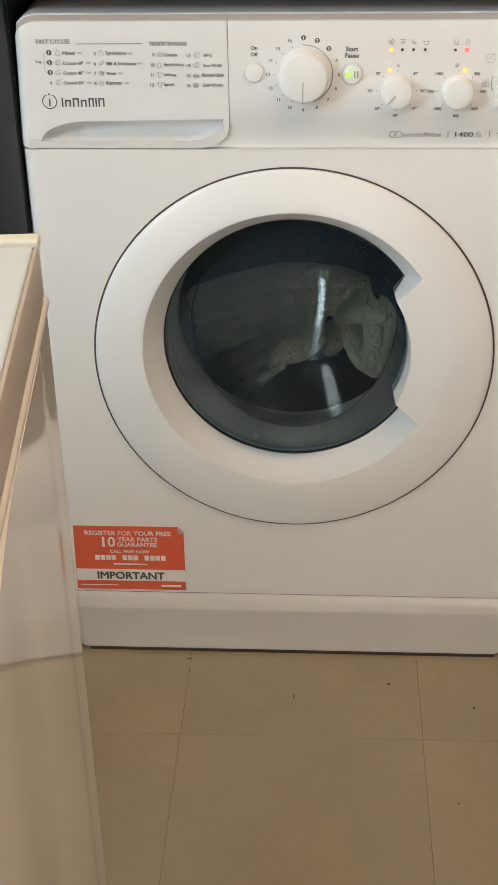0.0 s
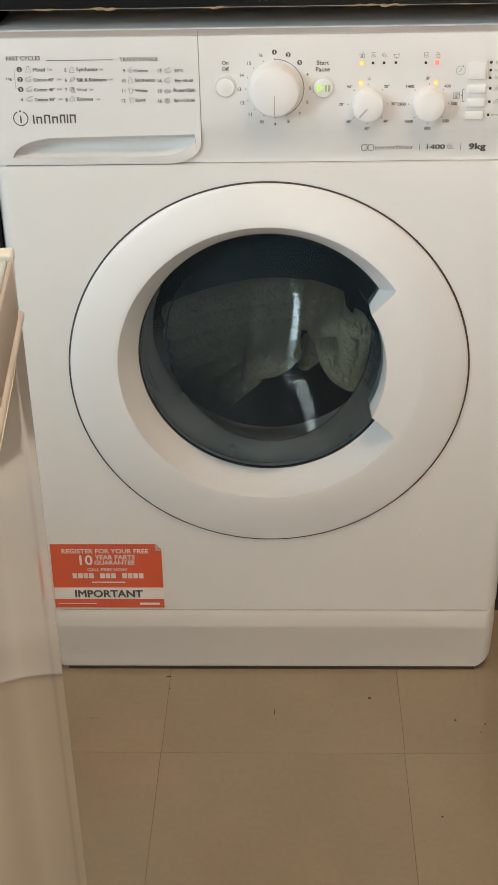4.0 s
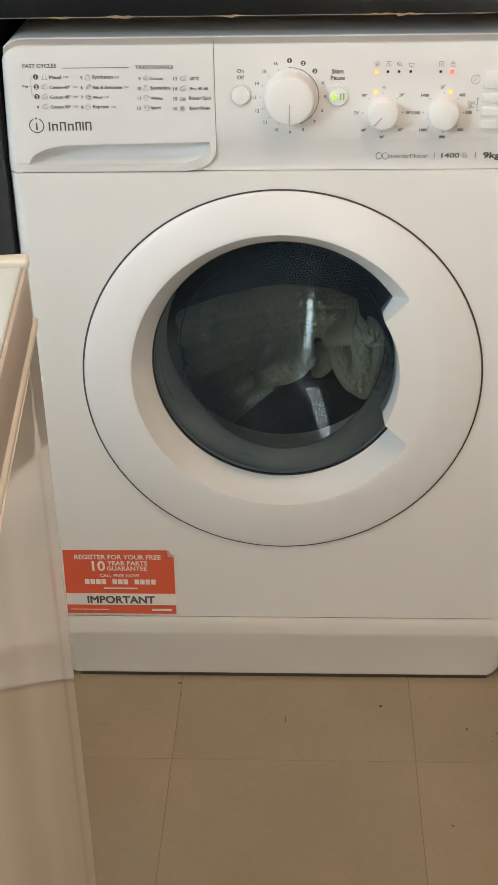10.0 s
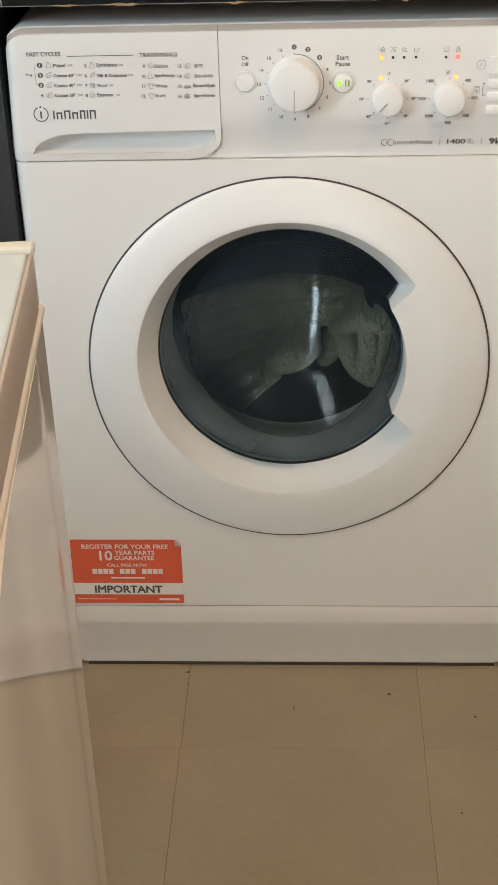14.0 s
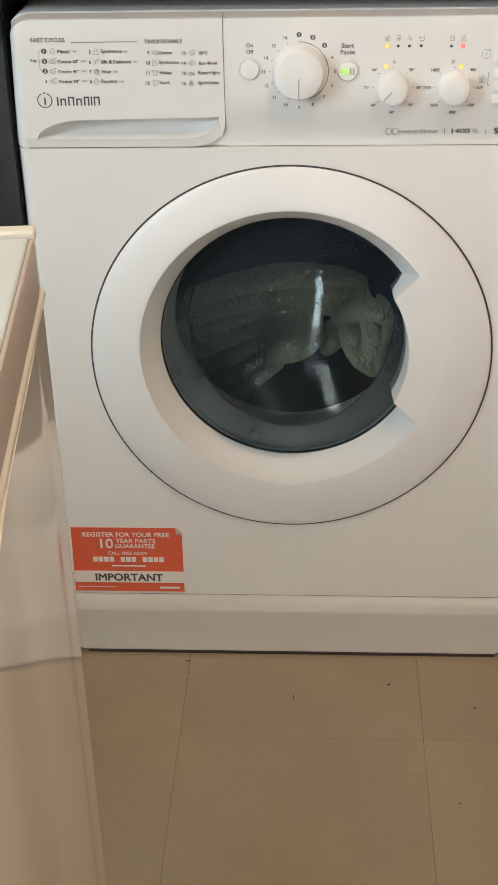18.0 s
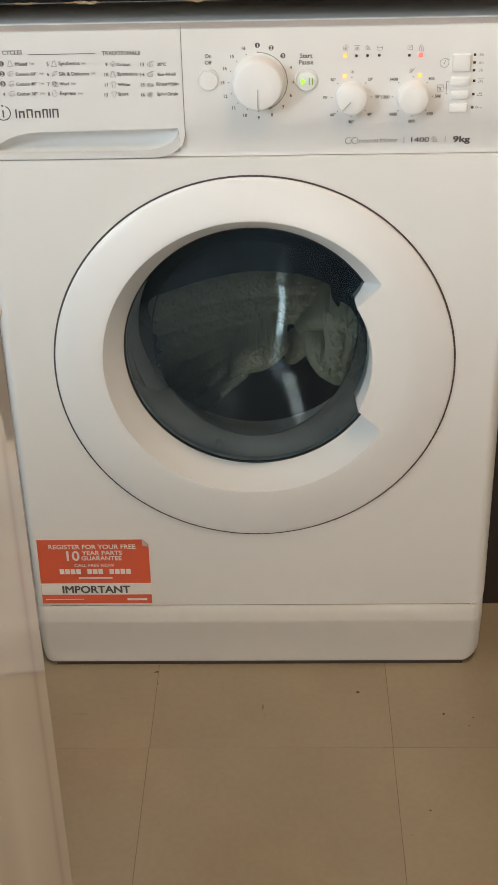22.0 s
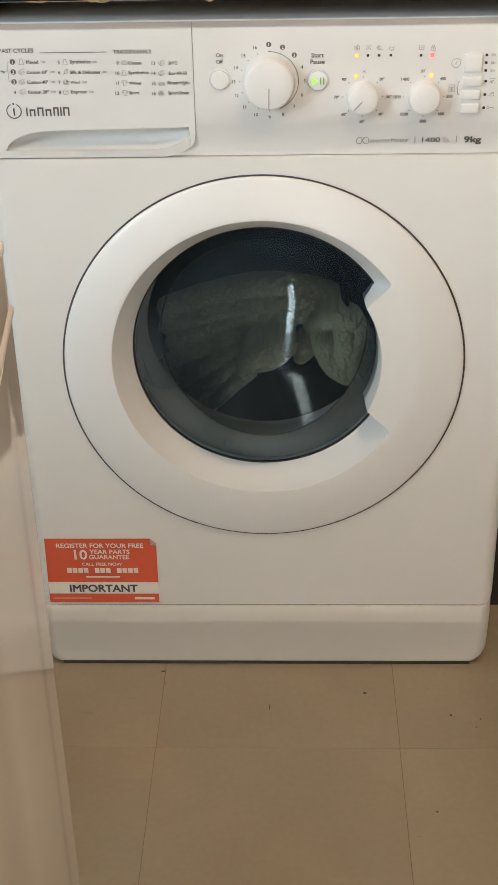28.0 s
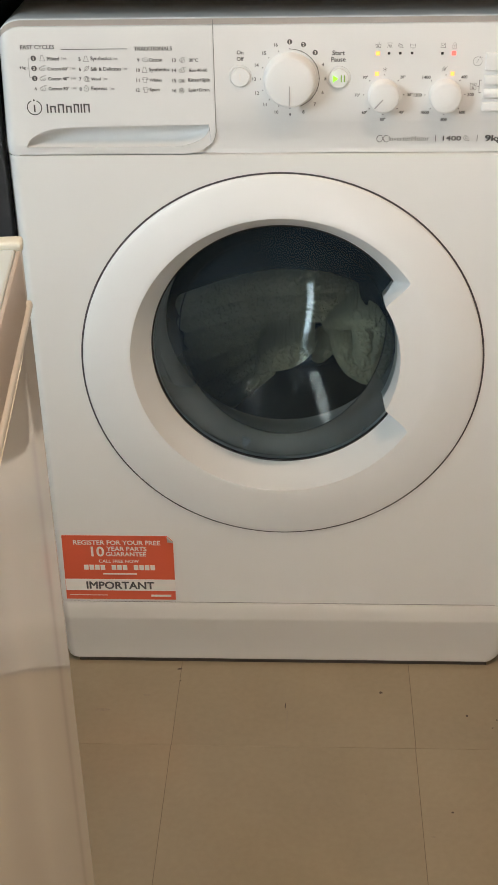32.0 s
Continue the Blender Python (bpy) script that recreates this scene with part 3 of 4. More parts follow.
part("pause_light", box(0.0692, 0.0706, -0.0042, -0.0036, 0.7866, 0.7936), GREENDIM, start, "dim green bar", smooth=0)

# indicator windows: amber and red ones are lit
for x, z, m, s in ((0.1040, 0.8150, YELLOW, 0.0020), (0.1155, 0.8150, LEDOFF, 0.0013), (0.1270, 0.8150, LEDOFF, 0.0013), (0.1392, 0.8150, LEDOFF, 0.0013), (0.1703, 0.8145, LEDOFF, 0.0013),
                   (0.1820, 0.8145, RED, 0.0021), (0.1037, 0.7940, YELLOW, 0.0020), (0.1818, 0.7935, YELLOW, 0.0020), (0.2380, 0.8140, LEDOFF, 0.0013), (0.2380, 0.8060, LEDOFF, 0.0013),
                   (0.2380, 0.7980, LEDOFF, 0.0013), (0.2388, 0.7870, LEDOFF, 0.0013), (0.2388, 0.7730, LEDOFF, 0.0013), (0.2386, 0.7590, LEDOFF, 0.0013)):
    part("indicator_light", box(x - s, x + s, -0.0010, 0.0004, z - s, z + s, 0.0004), m, console, {YELLOW: "lit amber light", RED: "lit red light"}.get(m, "dark indicator window"))


def rect_button(x, z, w, h):
    part("button", box(x - w / 2, x + w / 2, -0.0032, 0.001, z - h / 2, z + h / 2, 0.0012, 3), GLOSS, machine, "rectangular white push button")


rect_button(0.2245, 0.8060, 0.0190, 0.0186)
rect_button(0.2245, 0.7870, 0.0195, 0.0098)
rect_button(0.2242, 0.7730, 0.0195, 0.0098)
rect_button(0.2236, 0.7590, 0.0190, 0.0096)


def arc(cx, cz, r, a0, a1, n=14):
    """Points of an arc, degrees clockwise from the top."""
    return [(cx + r * math.sin(radians(a0 + (a1 - a0) * i / n)), cz + r * math.cos(radians(a0 + (a1 - a0) * i / n))) for i in range(n + 1)]


def spiral(cx, cz, r):
    return [(cx + r * (0.15 + 0.85 * i / 30) * math.sin(radians(21 * i + 90)), cz + r * (0.15 + 0.85 * i / 30) * math.cos(radians(21 * i + 90))) for i in range(31)]


TUB = [(-1, 0.7), (-0.8, -0.8), (0.8, -0.8), (1, 0.7)]
BOLL = [arc(-0.45, -0.1, 0.5, 150, 360), arc(0.2, 0.3, 0.5, -110, 60), arc(0.55, -0.3, 0.45, 0, 200), [(-0.6, -0.65), (-0.1, -0.95), (0.4, -0.75)], [(-0.3, -0.3), (0.1, -0.1), (0.3, -0.4)]]
SYMBOLS = {
    "wash": [TUB, [(-1, 0.35), (-0.5, 0.5), (0, 0.3), (1, 0.45)], spiral(0, -0.2, 0.42), [(0.2, 1.3), (0.2, 0.75), (0.0, 0.95)], [(0.2, 0.75), (0.45, 0.95)]],
    "spray": [[(-1, 0.75), (-0.4, 0.85), (0.4, 0.85), (1, 0.75)], [(-0.4, 0.3), (-0.8, -0.8)], [(0.4, 0.3), (0.8, -0.8)], [(-0.1, 0.3), (-0.2, -0.8)], [(0.12, 0.3), (0.22, -0.8)]],
    "spiral": [spiral(-0.1, 0, 0.95), [(0.3, -0.85), (1.1, -0.55)]],
    "drain": [TUB, [(-1, 0.2), (-0.4, 0.35), (0.3, 0.15), (1, 0.3)], [(0, -0.8), (0, -1.3)]],
    "check": [[(-0.85, -0.85), (0.85, -0.85), (0.85, 0.85), (-0.85, 0.85), (-0.85, -0.85)], [(-0.45, 0.1), (-0.1, -0.35), (0.55, 0.4)]],
    "lock": [[(-0.75, -1), (0.75, -1), (0.75, 0.2), (-0.75, 0.2), (-0.75, -1)], [(-0.45, 0.2)] + arc(0, 0.6, 0.45, -90, 90) + [(0.45, 0.2)], [(0, 0), (0, -0.7)]],
    "snow": [[(0, 1), (0, -1)], [(-0.87, 0.5), (0.87, -0.5)], [(-0.87, -0.5), (0.87, 0.5)]],
    "nospin": [spiral(-0.05, 0, 0.8), [(-1, -0.9), (1, 0.95)]],
    "clock": [arc(0, 0, 1, 60, 395, 28), [(0.2, 0.55), (0, -0.1), (-0.35, -0.25)], [(0.5, 1.15), (0.62, 0.72), (1.05, 0.80)]],
    "options": [[(-0.9, -1), (0.9, -1), (0.9, 1), (-0.9, 1), (-0.9, -1)], [(-0.9, 0.1), (0.9, 0.3)], spiral(0, -0.4, 0.4), [(-0.5, 0.65), (0.5, 0.65)]],
    "iron": [[(-1, -0.6), (1, -0.6), (0.7, 0.2), (-0.3, 0.2), (-1, -0.6)], [(-0.2, 0.2), (0.1, 0.75), (0.9, 0.75), (0.7, 0.2)]],
    "key": [arc(-0.9, 0, 0.4, 0, 360), [(-0.5, 0), (1.2, 0), (1.2, -0.35)], [(0.8, 0), (0.8, -0.3)]],
    "cotton": BOLL,
    "cotton_hot": BOLL + [[(0.5, 0.95), (1.3, 0.95)]],
    "dress": [[(-0.35, 1), (0.35, 1), (0.35, 0.6), (0.9, -0.9), (-0.9, -0.9), (-0.35, 0.6), (-0.35, 1)]],
    "feather": [[(-1, -1), (-0.3, -0.2), (0.9, 0.95)], [(-0.5, -0.45), (-0.6, 0.2), (0.1, 0.9), (0.95, 1), (0.9, 0.2), (0.2, -0.5), (-0.5, -0.45)]],
    "wool": [arc(0, 0, 0.9, 0, 360, 24), arc(-0.3, 0.1, 0.8, 20, 150), arc(0.2, -0.2, 0.7, -90, 60), arc(0, 0, 0.4, 0, 300), [(0.3, -0.85), (1.2, -0.85)]],
    "timer": [arc(0, -0.1, 0.85, 20, 340, 24), [(0, -0.1), (0.35, 0.35)], [(-0.3, 1.1), (0.3, 1.1)]],
    "shirt": [[(-0.45, -0.95), (0.5, -0.95), (0.5, 0.2), (0.95, 0.2), (0.75, 0.9), (0.3, 0.95), (0, 0.7), (-0.3, 0.95), (-0.75, 0.9), (-0.95, 0.2), (-0.45, 0.2), (-0.45, -0.95)]],
    "rinse": [arc(-0.5, 0, 0.65, 0, 360, 18), spiral(0.65, 0, 0.6), arc(-0.5, 0, 0.3, 0, 300)],
    "drum": [arc(0, 0, 0.9, 0, 360, 24), arc(0, 0.35, 0.3, 0, 360), arc(-0.3, -0.2, 0.3, 0, 360), arc(0.3, -0.2, 0.3, 0, 360)],
}


def strokes(name, lines, parent, mat, w=0.00022, y=INKY):
    """Fine printed lines of even width."""
    bm = bmesh.new()
    for line in lines:
        for (x0, z0), (x1, z1) in zip(line, line[1:]):
            d = math.hypot(x1 - x0, z1 - z0)
            if d < 1e-7:
                continue
            ux, uz = (x1 - x0) / d * w, (z1 - z0) / d * w
            e = 0.6
            q = [(x0 - ux * e - uz, z0 - uz * e + ux), (x0 - ux * e + uz, z0 - uz * e - ux), (x1 + ux * e + uz, z1 + uz * e - ux), (x1 + ux * e - uz, z1 + uz * e + ux)]
            bm.faces.new([bm.verts.new((a, y, b)) for a, b in q])
    return part(name, bm, mat, parent, smooth=0)


def symbol(x, z, s, style, parent, y=INKY):
    """Small printed care symbols, drawn as plain outlines."""
    return strokes("printed_symbol", [[(x + a * s, z + b * s) for a, b in line] for line in SYMBOLS[style]], parent, SOFTINK, 0.00020, y)


for x, z, k in ((-0.246, 0.813, "dress"), (-0.247, 0.8025, "cotton_hot"), (-0.2475, 0.792, "cotton_hot"), (-0.248, 0.7815, "cotton_hot"), (-0.200, 0.812, "dress"), (-0.2003, 0.8015, "feather"), (-0.201, 0.791, "wool"), (-0.202, 0.7808, "timer"),
                (-0.138, 0.811, "cotton"), (-0.139, 0.800, "dress"), (-0.139, 0.7895, "shirt"), (-0.139, 0.779, "shirt"), (-0.0992, 0.810, "cotton_hot"), (-0.100, 0.7995, "cotton_hot"), (-0.100, 0.788, "rinse"), (-0.101, 0.778, "drum")):
    symbol(x, z, 0.0030, k, drawer)
for x, z, k in ((0.1043, 0.8230, "wash"), (0.1160, 0.8230, "spray"), (0.1275, 0.8228, "spiral"), (0.1398, 0.8225, "drain"), (0.1708, 0.8225, "check"), (0.1826, 0.8222, "lock"), (0.1120, 0.7985, "snow"), (0.1735, 0.7985, "nospin"),
                (0.2070, 0.8060, "clock"), (0.2040, 0.7800, "options"), (0.2455, 0.7870, "spray"), (0.2455, 0.7730, "iron"), (0.2455, 0.7590, "key")):
    symbol(x, z, {"clock": 0.0046, "options": 0.0034, "spray": 0.0030, "snow": 0.0022}.get(k, 0.0027), k, console)
# bracket beside the two option buttons
for x0, x1, z0, z1 in ((0.2100, 0.2105, 0.7735, 0.7865), (0.2105, 0.2125, 0.7862, 0.7867), (0.2105, 0.2125, 0.7733, 0.7738), (0.2085, 0.2100, 0.7798, 0.7802)):
    bar("print_line", console, x0, x1, z0, z1, INK)

lettering('FAST CYCLES', drawer, -0.2500, 0.8245, 0.0360, INK)
lettering('TRADITIONALS', drawer, -0.1290, 0.8220, 0.0400, INK)
bar("print_line", drawer, -0.2255, -0.1560, 0.8216, 0.8222, INK)
for i, (s, w) in enumerate((("Mixed", 0.0130), ("Cotton 60\u00b0", 0.0222), ("Cotton 40\u00b0", 0.0222), ("Cotton 30\u00b0", 0.0222))):
    z = 0.8125 - 0.01045 * i
    if i < 3:
        dot(-0.2552 - 0.0003 * i, z + 0.0005, 0.0029, INK, drawer)
        lettering(str(i + 1), drawer, -0.2552 - 0.0003 * i, z + 0.0005, 0, PAPER, INKY - 0.0004, 0.0036)
    else:
        lettering("4", drawer, -0.2560, z, 0, INK, height=0.0037)
    lettering(s, drawer, -0.2410 + w / 2 - 0.0004 * i, z, w, INK)
    bar("print_line", drawer, -0.2385 + w - 0.0004 * i, -0.2380 + w - 0.0004 * i, z - 0.0016, z + 0.0016, PALEINK)
    bar("print_bar", drawer, -0.2372 + w - 0.0004 * i, -0.2335 + w - 0.0004 * i, z - 0.0009, z + 0.0009, PALEINK)
for i, (s, w) in enumerate((("Synthetics", 0.0222), ("Silk & Delicates", 0.0318), ("Wool", 0.0102), ("Express", 0.0168))):
    z = 0.8118 - 0.01045 * i
    lettering(str(i + 5), drawer, -0.2066 - 0.0005 * i, z, 0, INK, height=0.0037)
    lettering(s, drawer, -0.1951 + w / 2 - 0.0005 * i, z, w, INK)
    bar("print_line", drawer, -0.1938 + w, -0.1933 + w, z - 0.0016, z + 0.0016, PALEINK)
    bar("print_bar", drawer, -0.1926 + w, -0.1890 + w, z - 0.0009, z + 0.0009, PALEINK)
for i, (s, w) in enumerate((("Cotton", 0.0140), ("Synthetics", 0.0212), ("Whites", 0.0132), ("Sport", 0.0110))):
    z = 0.8103 - 0.0105 * i
    lettering(str(i + 9), drawer, -0.1450 - 0.0008 * i, z, 0, INK, height=0.0037)
    lettering(s, drawer, -0.1340 + w / 2 - 0.0003 * i, z, w, INK)
for i, (s, w) in enumerate((("20\u00b0C", 0.0095), ("Eco 40-60", 0.0190), ("Rinse+Spin", 0.0232), ("Spin+Drain", 0.0222))):
    z = 0.8098 - 0.0106 * i
    lettering(str(i + 13), drawer, -0.1075 - 0.0004 * i, z, 0, INK, height=0.0037)
    lettering(s, drawer, (-0.0920 if i < 2 else -0.0938) + w / 2, z, w, INK)
lettering('9 kg', drawer, -0.2675, 0.8030, 0.0062, INK)
for x0, x1, z0, z1 in ((-0.2612, -0.2607, 0.7930, 0.8125), (-0.2607, -0.2588, 0.8122, 0.8127), (-0.2607, -0.2588, 0.7927, 0.7932), (-0.2632, -0.2612, 0.8027, 0.8032)):
    bar("print_line", drawer, x0, x1, z0, z1, PALEINK)
# maker's mark as plain shapes: a ring with a bar, and a row of blocks
part("maker_mark", ring_outline(-0.2592, 0.7610, 0.0071, 0.0082, 22, 338, 36, INKY), INK, drawer, smooth=0)
bar("maker_mark", drawer, -0.2600, -0.2584, 0.7562, 0.7640, INK)
dot(-0.2592, 0.7688, 0.0011, INK, drawer)
for i, (w, h) in enumerate(((0.0016, 0.0095), (0.0062, 0.0075), (0.0066, 0.0095), (0.0062, 0.0075), (0.0058, 0.0095), (0.0016, 0.0095), (0.0066, 0.0095))):
    x = (-0.2462, -0.2426, -0.2342, -0.2255, -0.2172, -0.2098, -0.2066)[i]
    bm = bmesh.new()
    if w < 0.002:
        box(x, x + w, INKY, INKY + 0.0006, 0.7552, 0.7552 + h, bm=bm)
    else:
        box(x, x + 0.0016, INKY, INKY + 0.0006, 0.7552, 0.7552 + h, bm=bm)
        box(x + 0.0016, x + w - 0.0016, INKY, INKY + 0.0006, 0.7552 + h - 0.0016, 0.7552 + h, bm=bm)
        box(x + w - 0.0016, x + w, INKY, INKY + 0.0006, 0.7552, 0.7552 + h, bm=bm)
    part("maker_mark", bm, INK, drawer, smooth=0)

lettering('On', console, -0.0385, 0.8172, 0.0070, INK)
lettering('Off', console, -0.0385, 0.8105, 0.0074, INK)
lettering('Start', console, 0.0635, 0.8160, 0.0130, INK)
lettering('Pause', console, 0.0635, 0.8092, 0.0150, INK)
BANDY, LEAN = 0.0029, 0.131  # prints on the console's lower band, which slopes back
strokes("print_mark", [[(0.1110, 0.7272), (0.1088, 0.7278), (0.1064, 0.7262), (0.1056, 0.7240), (0.1062, 0.7216), (0.1084, 0.7202), (0.1104, 0.7210), (0.1120, 0.7236), (0.1136, 0.7266), (0.1156, 0.7278), (0.1172, 0.7272)],
                       [(0.1112, 0.7258), (0.1128, 0.7228), (0.1144, 0.7206), (0.1162, 0.7202), (0.1176, 0.7210)]], console, INK, 0.00032, BANDY)
lettering('InverterMotor', console, 0.1400, 0.7240, 0.0430, SOFTINK, BANDY, heavy=0.00004, lean=LEAN)
lettering('1400', console, 0.1855, 0.7240, 0.0195, INK, BANDY, 0.0056, heavy=0.00020, lean=LEAN)
symbol(0.2012, 0.7240, 0.0034, "spiral", console, BANDY)
bar("print_line", console, 0.1680, 0.1685, 0.7205, 0.7275, INK, BANDY)
bar("print_line", console, 0.2120, 0.2125, 0.7205, 0.7275, INK, BANDY)
lettering('9kg', console, 0.2297, 0.7230, 0.0185, INK, BANDY, 0.0094, heavy=0.00045, lean=LEAN)
for i, s in enumerate(("8h", "6h", "3h")):
    lettering(s, console, 0.2450, 0.8140 - 0.008 * i, 0.0046, PALEINK, height=0.0030)


# ---- guarantee sticker on the front ----
sticker = part("sticker", slab([(-0.2815, 0.2090), (-0.1460, 0.2090), (-0.1385, 0.2010), (-0.1390, 0.1085), (-0.2830, 0.1085)], -0.0012, -0.0002), ORANGE, machine, "orange guarantee sticker with white lettering", smooth=0)
SY = -0.0018
bar("print_bar", sticker, -0.2822, -0.1388, 0.1230, 0.1410, PAPER, SY)
lettering('REGISTER FOR YOUR FREE', sticker, -0.2110, 0.1990, 0.1120, PAPER, SY, heavy=0.0002)
lettering('10', sticker, -0.2365, 0.1850, 0.0170, PAPER, SY, heavy=0.0005)
lettering('YEAR PARTS', sticker, -0.1990, 0.1895, 0.0520, PAPER, SY, heavy=0.0002)
lettering('GUARANTEE', sticker, -0.2000, 0.1812, 0.0520, PAPER, SY, heavy=0.0002)
lettering('CALL FREE NOW', sticker, -0.2100, 0.1700, 0.0520, PAPER, SY)
lettering('IMPORTANT', sticker, -0.2105, 0.1320, 0.0890, INK, SY - 0.0008, heavy=0.0006)
for i in range(13):
    if i not in (4, 8):
        x = -0.2560 + 0.0072 * i
        bar("print_bar", sticker, x, x + 0.0058, 0.1562, 0.1636, PAPER, SY)
bar("print_bar", sticker, -0.2320, -0.1880, 0.1487, 0.1505, PAPER, SY)
bar("print_bar", sticker, -0.1710, -0.1450, 0.1135, 0.1165, PAPER, SY)
bar("print_bar", sticker, -0.2780, -0.2280, 0.1150, 0.1156, PAPER, SY)
part("folded_corner", slab([(-0.1460, 0.2090), (-0.1385, 0.2010), (-0.1455, 0.2020)], -0.0045, -0.0014), PALEINK, sticker, "curled grey corner", smooth=0)


# ---- laundry in the drum ----
RIDGES = []


def ridge(points, n=18):
    """One fold of the towel along a smooth line of (x, y, z, radius)."""
    pts = [Vector(p) for p in points]
    for i in range(n * (len(pts) - 1) + 1):
        k = min(i // n, len(pts) - 2)
        f = i / n - k
        p0, p1, p2, p3 = pts[max(k - 1, 0)], pts[k], pts[k + 1], pts[min(k + 2, len(pts) - 1)]
        RIDGES.append(0.5 * ((2 * p1) + (p2 - p0) * f + (2 * p0 - 5 * p1 + 4 * p2 - p3) * f * f + (3 * p1 - p0 - 3 * p2 + p3) * f ** 3))


def terry(p):
    """Wrinkles, tufts and loops of the towel, in metres."""
    return 0.0034 * noise.noise(p * 34) + 0.0034 * noise.noise(p * 95) + 0.0032 * noise.noise(p * 220) + 0.0017 * noise.noise(p * 460)


def cloth():
    """The bunched towel: folds that melt into one another, with a front and a back."""
    xs, zs = np.arange(-0.172, 0.150, 0.0010), np.arange(0.192, 0.482, 0.0010)
    gx, gz = np.meshgrid(xs, zs)
    best = np.full(gx.shape, 9.0)
    soft = np.zeros(gx.shape)
    near = np.zeros(gx.shape)
    for p in RIDGES:
        q = 1 - ((gx - p[0]) ** 2 + (gz - p[2]) ** 2) / (0.92 * p[3]) ** 2
        rise = 1.6 * np.sqrt(np.clip(q, 0, 1)) * p[3]
        y = np.where(q > 0, p[1] - rise, 9.0)
        deeper = y > best
        near = np.where(deeper, near, rise)
        best = np.where(deeper, best, y)
        soft += np.where(q > 0, np.exp((0.36 - y) / 0.0016 - 80), 0)
    inside = best < 1
    front = np.where(inside, 0.36 - 0.0016 * (np.log(np.maximum(soft, 1e-60)) + 80), 9.0)
    bm = bmesh.new()
    top, low = {}, {}
    for i, j in zip(*np.nonzero(inside)):
        p = Vector((gx[i, j], front[i, j], gz[i, j]))
        d = terry(p) * min(1.0, near[i, j] / 0.004)
        top[i, j] = bm.verts.new(p + Vector((0.5 * d, -d, 0.5 * d)))
        low[i, j] = bm.verts.new(p + Vector((0, 0.4 * near[i, j] + 0.002, 0)))
    for i, j in top:
        ring = [(i, j), (i, j + 1), (i + 1, j + 1), (i + 1, j)]
        if all(k in top for k in ring):
            bm.faces.new([top[k] for k in ring])
            bm.faces.new([low[k] for k in reversed(ring)])
    rim = [v for v in bm.verts if v.is_boundary]
    for _ in range(6):
        bmesh.ops.smooth_vert(bm, verts=rim, factor=0.5, use_axis_x=True, use_axis_y=True, use_axis_z=True)
    return bm


# long folds across the back
ridge([(-0.139, 0.340, 0.380, 0.0210), (-0.077, 0.320, 0.409, 0.0226), (-0.005, 0.285, 0.438, 0.0221), (0.069, 0.250, 0.446, 0.0197), (0.118, 0.215, 0.442, 0.0145)])
ridge([(-0.141, 0.330, 0.356, 0.0157), (-0.077, 0.300, 0.389, 0.0174), (-0.004, 0.265, 0.416, 0.0170), (0.069, 0.225, 0.436, 0.0146), (0.119, 0.185, 0.442, 0.0124)])
ridge([(-0.133, 0.315, 0.336, 0.0146), (-0.077, 0.290, 0.369, 0.0153), (-0.014, 0.255, 0.399, 0.0140), (0.045, 0.232, 0.415, 0.0128), (0.104, 0.195, 0.432, 0.0115)])
ridge([(-0.140, 0.320, 0.306, 0.0137), (-0.093, 0.290, 0.340, 0.0144), (-0.039, 0.250, 0.377, 0.0130), (0.011, 0.228, 0.397, 0.0108), (0.034, 0.225, 0.400, 0.0088)])
# folds that fan out and down
ridge([(-0.136, 0.320, 0.267, 0.0138), (-0.088, 0.280, 0.314, 0.0134), (-0.042, 0.240, 0.360, 0.0120), (-0.004, 0.215, 0.387, 0.0098)])
ridge([(-0.121, 0.310, 0.239, 0.0139), (-0.080, 0.270, 0.292, 0.0134), (-0.042, 0.230, 0.340, 0.0110), (-0.018, 0.200, 0.372, 0.0088)])
ridge([(-0.101, 0.290, 0.223, 0.0106), (-0.069, 0.250, 0.277, 0.0113), (-0.036, 0.205, 0.328, 0.0099), (-0.015, 0.185, 0.355, 0.0078)])
ridge([(-0.134, 0.345, 0.236, 0.0163), (-0.095, 0.310, 0.287, 0.0179), (-0.061, 0.280, 0.332, 0.0175)])
ridge([(-0.140, 0.355, 0.270, 0.0300), (-0.100, 0.335, 0.300, 0.0300), (-0.050, 0.300, 0.345, 0.0260)])
# lumps in the middle
ridge([(-0.031, 0.186, 0.354, 0.0078), (-0.017, 0.174, 0.376, 0.0164), (0.007, 0.168, 0.389, 0.0201), (0.028, 0.176, 0.394, 0.0144), (0.038, 0.190, 0.393, 0.0068)])
ridge([(0.046, 0.195, 0.370, 0.0097), (0.054, 0.190, 0.381, 0.0126), (0.061, 0.200, 0.388, 0.0107)])
ridge([(0.040, 0.250, 0.375, 0.0150), (0.065, 0.225, 0.392, 0.0148), (0.083, 0.200, 0.410, 0.0145)])
# loop at the side, hanging down
ridge([(0.100, 0.195, 0.445, 0.0140), (0.116, 0.170, 0.446, 0.0150), (0.126, 0.145, 0.436, 0.0130)])
ridge([(0.060, 0.215, 0.407, 0.0107), (0.078, 0.185, 0.428, 0.0143), (0.100, 0.155, 0.445, 0.0141), (0.122, 0.142, 0.443, 0.0121)])
ridge([(0.073, 0.180, 0.403, 0.0134), (0.080, 0.158, 0.397, 0.0171), (0.091, 0.140, 0.386, 0.0160), (0.106, 0.132, 0.373, 0.0113)])
ridge([(0.124, 0.145, 0.446, 0.0103), (0.128, 0.126, 0.430, 0.0139), (0.125, 0.120, 0.407, 0.0149), (0.116, 0.124, 0.380, 0.0113)])
